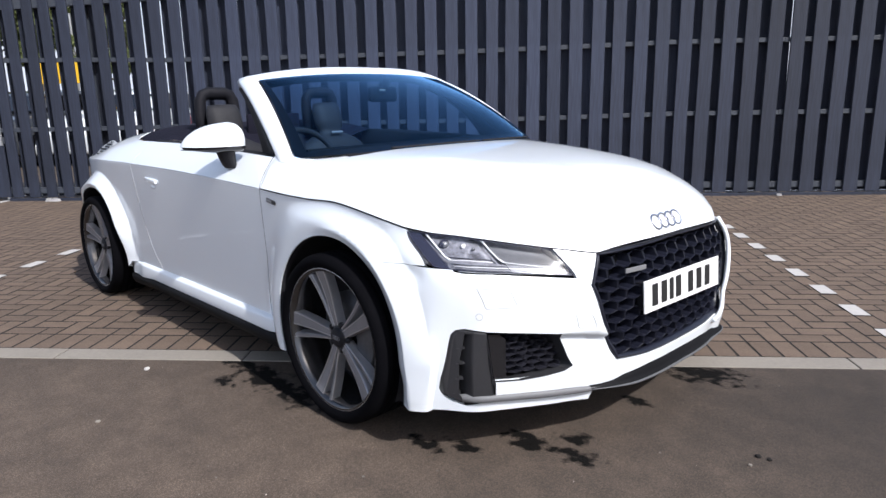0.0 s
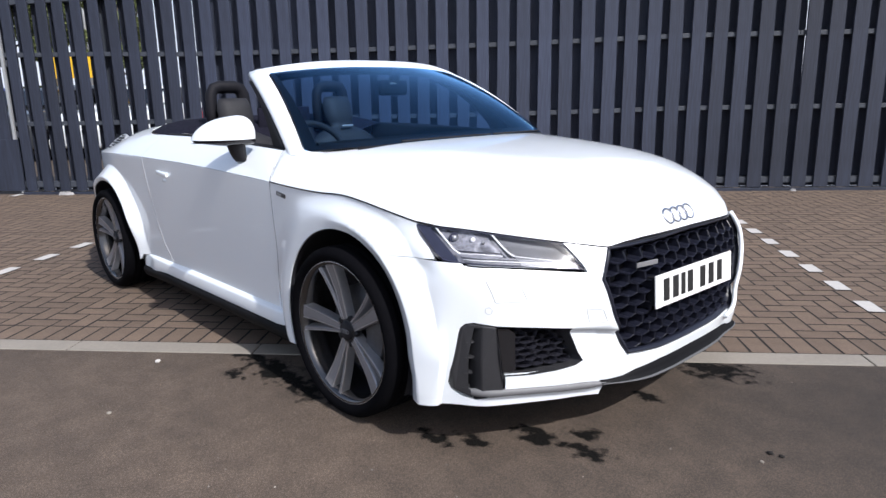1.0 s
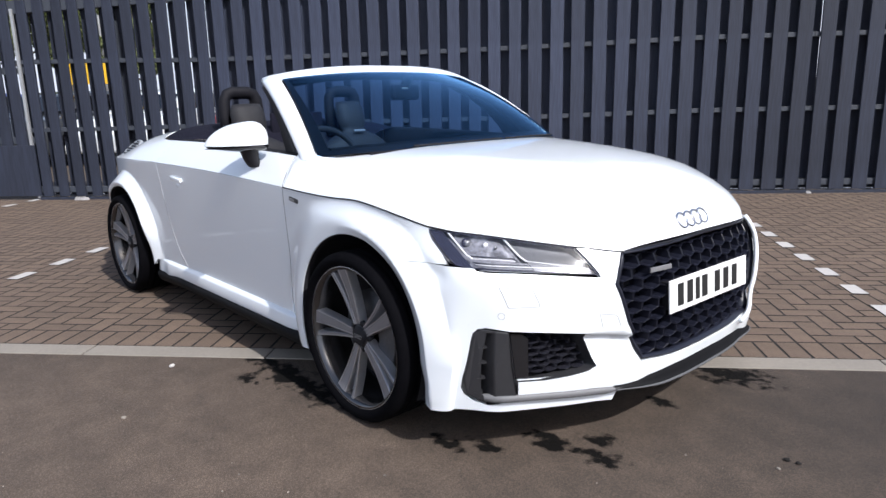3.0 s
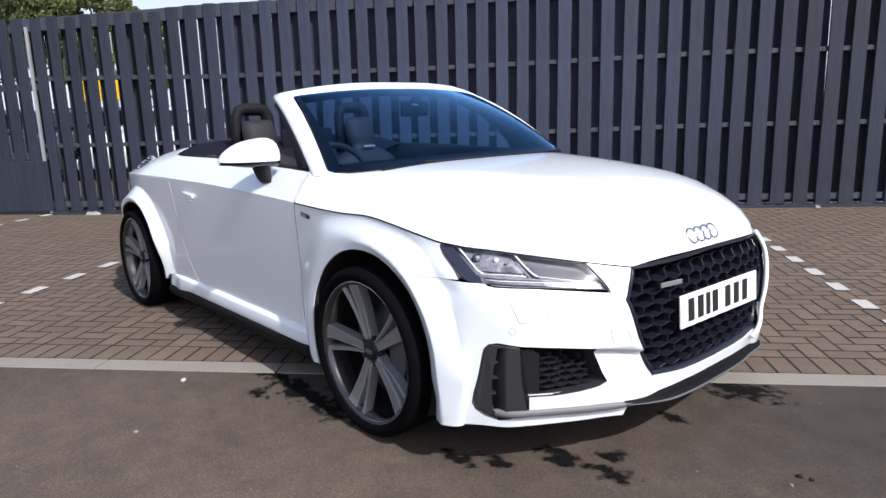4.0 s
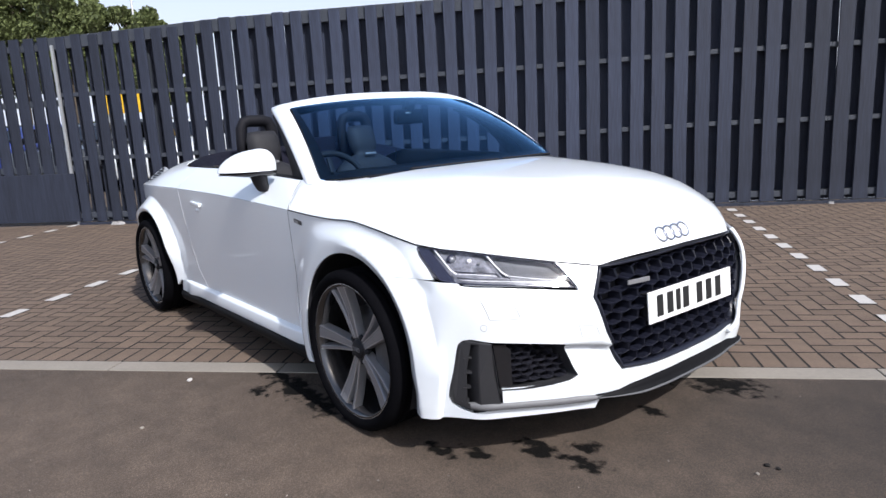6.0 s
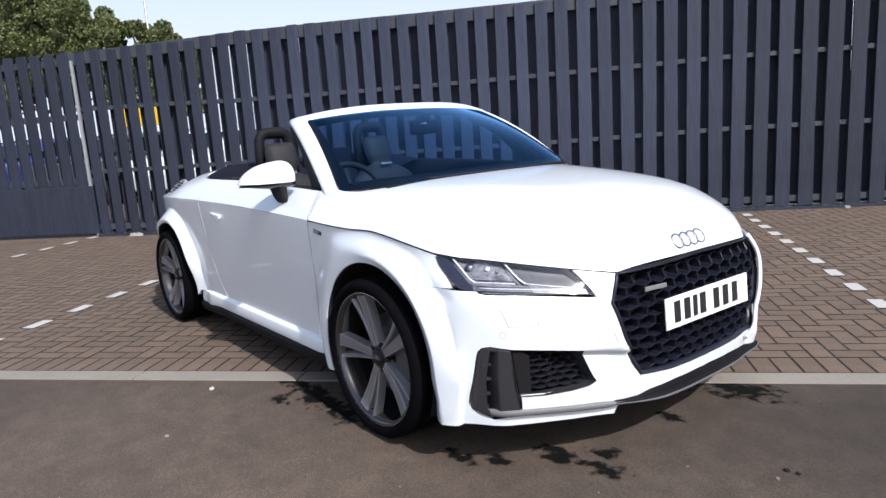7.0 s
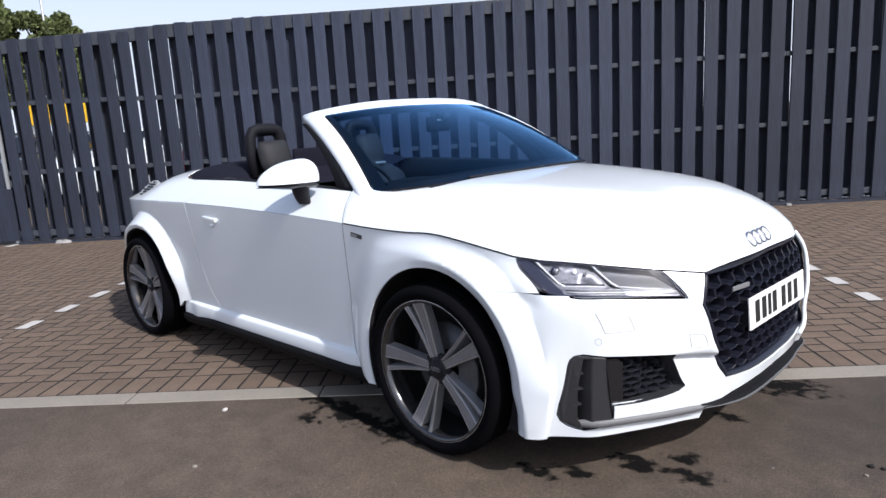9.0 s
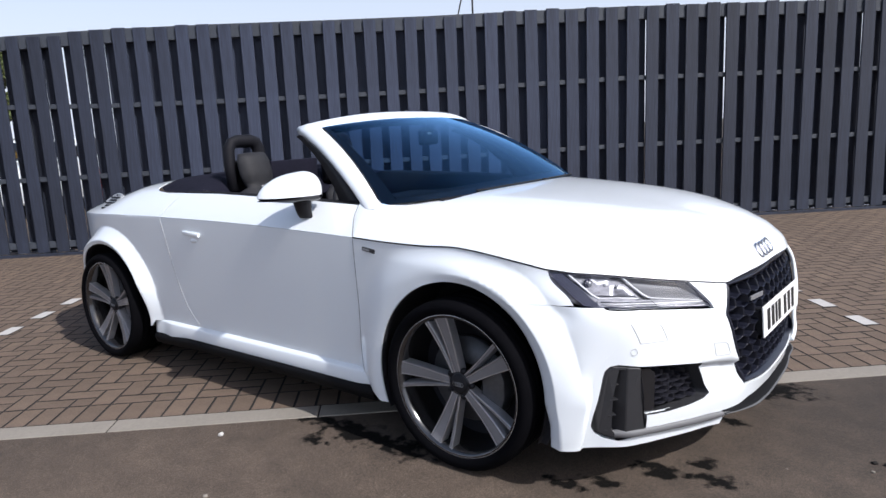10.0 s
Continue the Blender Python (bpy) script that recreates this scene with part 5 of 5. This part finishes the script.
LEAF = material("green_leaves", (.105, .128, .045), .6, vary=.3, scale=1.2, fine=8, random_piece=.5)


def tree(at, height, wide, seed):
    rnd = random.Random(seed)
    root = thing("tree", "leafy green broadleaf tree beyond the fence", "tree", at, group="trees beyond the fence")
    trunk = bmesh.new()
    tube([(0, 0, 0), (.1, .05, height * .2), (-.05, .1, height * .45), (.05, 0, height * .8)], .16, 8, trunk)
    tips = []
    for k in range(16):
        a, up = rnd.uniform(0, 6.28), rnd.uniform(.28, .75) * height
        r = wide * rnd.uniform(.45, .95) * (1 - .45 * abs(up / height - .45))
        tip = (r * math.cos(a), r * math.sin(a), min(height * .95, up + rnd.uniform(.1, .3) * height))
        tube([(0, 0, up), (tip[0] * .5, tip[1] * .5, up + (tip[2] - up) * .35), tip], .045, 5, trunk)
        tips += [tip, (tip[0] * .6, tip[1] * .6, up + (tip[2] - up) * .55)]
    part("trunk", trunk, BARK, root)
    verts, faces = [], []
    for _ in range(9):
        a, r = rnd.uniform(0, 6.28), wide * rnd.uniform(0, .6)
        tips.append((r * math.cos(a), r * math.sin(a), height * rnd.uniform(.7, .93)))
    for tx, ty, tz in tips:
        size = wide * rnd.uniform(.16, .34)
        for _ in range(520):
            d = Vector((rnd.gauss(0, 1), rnd.gauss(0, 1), rnd.gauss(0, .8)))
            d = d.normalized() * size * rnd.uniform(.35, 1) ** .6
            c = Vector((tx, ty, tz)) + d
            u = Vector((rnd.gauss(0, 1), rnd.gauss(0, 1), rnd.gauss(0, 1))).normalized()
            v = u.orthogonal().normalized()
            L, W = rnd.uniform(.06, .14), rnd.uniform(.035, .075)
            k = len(verts)
            verts += [tuple(c - u * L), tuple(c + v * W), tuple(c + u * L), tuple(c - v * W)]
            faces.append((k, k + 1, k + 2, k + 3))
    me = bpy.data.meshes.new("crown")
    me.from_pydata(verts, [], faces)
    me.materials.append(LEAF)
    crown = new("crown", me)
    crown.parent = root


for i, (x, y, h, w) in enumerate(((-43.5, 1.5, 10.5, 2.8), (-40.5, 4.2, 10.2, 2.6), (-38.3, 6.0, 9.4, 2.2), (-36.8, 7.6, 7.9, 1.7), (-35.2, 9.0, 7.4, 1.5), (-33.9, 10.2, 6.6, 1.2),
                                  (-46, -1.5, 10.5, 2.8), (-39.5, 2.2, 8.0, 2.4), (-42, -.8, 8.5, 2.6))):
    tree((x, y, 0), h, w, 20 + i)
pole = thing("lamp_column", "tall slim white lamp column beyond the fence", "street lamp", (-34.9, 8.7, 0))
part("column", tube([(0, 0, 0), (0, 0, 5), (0, 0, 11)], .055, 10), STEEL, pole)
part("lantern", box((.5, .16, .08), pose(.2, 0, 11.0), .02), STEEL, pole)
# thin braced mast
mast = thing("mast", "slim dark mast with a slanted stay beyond the fence", "mast", (-6.35, 8.70, 0))
part("post", tube([(0, 0, 0), (0, 0, 3), (0, 0, 5.2)], .018, 8), BLACK, mast)
part("stay", tube([(-.96, -.65, 0), (-.48, -.325, 2.3), (0, 0, 4.6)], .014, 8), BLACK, mast)


# ---- paving, last ----
def paver_mesh(name, lx, ly, mat):
    """A chamfered concrete block with its top at 0."""
    bm = bmesh.new()
    c, j = .0034, .0026
    x, y = lx / 2 - j, ly / 2 - j
    rows = [[(-x, -y, -.03), (x, -y, -.03), (x, y, -.03), (-x, y, -.03)], [(-x, -y, -.0012), (x, -y, -.0012), (x, y, -.0012), (-x, y, -.0012)],
            [(-x + c, -y + c, 0), (x - c, -y + c, 0), (x - c, y - c, 0), (-x + c, y - c, 0)]]
    grid_mesh(rows, close_v=True, bm=bm)
    bm.verts.ensure_lookup_table()
    top = bm.faces.new([bm.verts[i] for i in (8, 9, 10, 11)])
    bmesh.ops.recalc_face_normals(bm, faces=bm.faces)
    for f in bm.faces:
        f.material_index = 0 if f == top else 1
    me = bpy.data.meshes.new(name)
    bm.to_mesh(me)
    bm.free()
    me.materials.append(mat)
    me.materials.append(BED)
    return me


def paving():
    rnd = random.Random(8)
    bed = bmesh.new()
    vs = [bed.verts.new((u, v, -.0016)) for u, v in ((PAVE_FROM, .0), (PAVE_TO, .0), (PAVE_TO, PAVE_DEEP), (PAVE_FROM, PAVE_DEEP))]
    bed.faces.new(vs)
    root = part("paving", bed, BED, smooth=False)
    root.matrix_basis = pose(*K_AT, 0, 0, 0, K_TURN)
    tagged(root, "grey-brown herringbone block paving in the parking bays", "paving", kind="structure")
    half = paver_mesh("half_paver", .1, .1, PAVER)
    flat, up = paver_mesh("paver", .2, .1, PAVER), paver_mesh("paver", .1, .2, PAVER)
    white = paver_mesh("white_block", .1, .2, PAVER_WHITE)
    v0 = .128
    # white blocks that mark the bays, one in two
    marks = []
    for u, v, n0, n1 in MARKS:
        for k in range(n0, n1):
            marks.append((u + MARK_SLANT * .404 * k, v + .404 * k))
    for u, v in marks:
        ob = new("white_block", white)
        ob.parent = root
        ob.matrix_basis = pose(u, v, .004, 0, 0, -math.degrees(math.atan(MARK_SLANT)))
    verts, faces, dirt = [], [], []

    def lay(u, v, me):
        near = v < 1.25 and (1.0 < u < 3.3 or -1.5 < u < .75)
        z = rnd.uniform(-.0005, .0008)
        tilt = (rnd.uniform(-.2, .2), rnd.uniform(-.2, .2))
        m = pose(u, v, z, *tilt, rnd.uniform(-.5, .5))
        if near:
            ob = new("paver", me)
            ob.parent = root
            ob.matrix_basis = m
        else:
            k = len(verts)
            verts.extend(tuple(m @ q.co) for q in me.vertices)
            faces.extend(tuple(k + i for i in f.vertices) for f in me.polygons)
            dirt.extend(f.material_index for f in me.polygons)
    for i in range(int((PAVE_TO - PAVE_FROM) / .1)):
        lay(PAVE_FROM + .05 + .1 * i, v0 + .1, up)
    nu, nv = int((PAVE_TO - PAVE_FROM) / .1), int((PAVE_DEEP - v0 - .2) / .1)
    for a in range(nu):
        for b in range(nv):
            d = (a - b) % 4
            u, v = PAVE_FROM + .1 * a, v0 + .2 + .1 * b
            if d == 0 and a < nu - 1:
                lay(u + .1, v + .05, flat)
            elif d == 3 and b < nv - 1:
                lay(u + .05, v + .1, up)
            elif d == 2 and b == 0:
                lay(u + .05, v + .05, half)
    me = bpy.data.meshes.new("pavers")
    me.from_pydata(verts, [], faces)
    me.materials.append(PAVER)
    me.materials.append(BED)
    me.polygons.foreach_set("material_index", dirt)
    rest = new("pavers", me)
    rest.parent = root
    tagged(rest, kind="stuff")


MARK_SLANT = .05
MARKS = ((3.77, 1.23, -2, 10), (-1.69, 1.41, -3, 10), (-4.36, 4.2, -9, 3))
paving()
# small stones on the asphalt
for x, y, r, mat, label in ((-1.0, -1.2, .014, PAVER_WHITE, "small pale stone lying on the asphalt"), (-.621, -1.527, .010, KERB, "small grey stone lying on the asphalt"),
                            (1.243, -.08, .011, BED, "small dark clod lying on the asphalt"), (1.278, -.075, .009, BED, "small dark clod lying on the asphalt"), (1.245, -.15, .007, KERB, "small grey stone lying on the asphalt")):
    bm = bmesh.new()
    bmesh.ops.create_icosphere(bm, subdivisions=2, radius=r, matrix=pose(x, y, r * .4, 0, 0, 60 * y) @ Matrix.Diagonal((1, .8, .6, 1)))
    chip = random.Random(int(1000 * r + 7))
    for v in bm.verts:
        v.co += Vector((chip.uniform(-1, 1), chip.uniform(-1, 1), chip.uniform(-1, 1))) * r * .12
    tagged(part("stone", bm, mat, smooth=False), label, "stone", "stones on the asphalt")


def litter(name, label, s, out, sizes, seed):
    """A crumpled pale scrap at the foot of the fence."""
    rnd = random.Random(seed)
    nu, nv = 10, 5
    rows = []
    for i in range(nu):
        row = []
        for j in range(nv):
            edge = min(i, nu - 1 - i, j, nv - 1 - j) > 0
            row.append(((i / (nu - 1) - .5) * sizes[0] + rnd.uniform(-.008, .008), (j / (nv - 1) - .5) * sizes[1] + rnd.uniform(-.006, .006), .004 + edge * rnd.uniform(.3, 1) * sizes[2]))
        rows.append(row)
    ob = part(name, grid_mesh(rows), PAPER, smooth=False)
    ob.matrix_basis = FM @ pose(s, out, 0, 0, 0, rnd.uniform(-8, 8))
    tagged(ob, label, "litter", "litter along the fence")


PAPER = material("weathered_white_paper", (.27, .26, .255), .85, vary=.45, scale=30)
litter("paper_scrap", "crumpled pale paper scrap lying at the fence foot", -4.52, -.09, (.19, .06, .045), 3)
litter("paper_scrap", "small white paper scrap lying at the fence foot", 4.22, -.07, (.06, .05, .03), 5)


def crumbs():
    """Loose grit on the asphalt in front of the car."""
    rnd = random.Random(31)
    verts, faces = [], []
    for _ in range(420):
        x, y = rnd.uniform(-1.2, 2.3), rnd.uniform(-2.6, 1.6)
        if (y + 1.265) - math.tan(radians(K_TURN)) * (x + 1.25) > -.05 or rnd.random() < .25 * (x > .9):
            continue
        r = .0012 + .0045 * rnd.random() ** 4
        k = len(verts)
        verts += [(x + r * math.cos(a) * rnd.uniform(.7, 1.2), y + r * math.sin(a) * rnd.uniform(.7, 1.2), 0.0) for a in (0, 1.26, 2.51, 3.77, 5.03)]
        verts.append((x, y, r * rnd.uniform(.5, 1.1)))
        faces += [(k + i, k + (i + 1) % 5, k + 5) for i in range(5)]
    me = bpy.data.meshes.new("grit")
    me.from_pydata(verts, [], faces)
    me.materials.append(GRIT)
    tagged(new("grit", me), "loose pale and dark grit on the asphalt", "grit", kind="stuff")


crumbs()
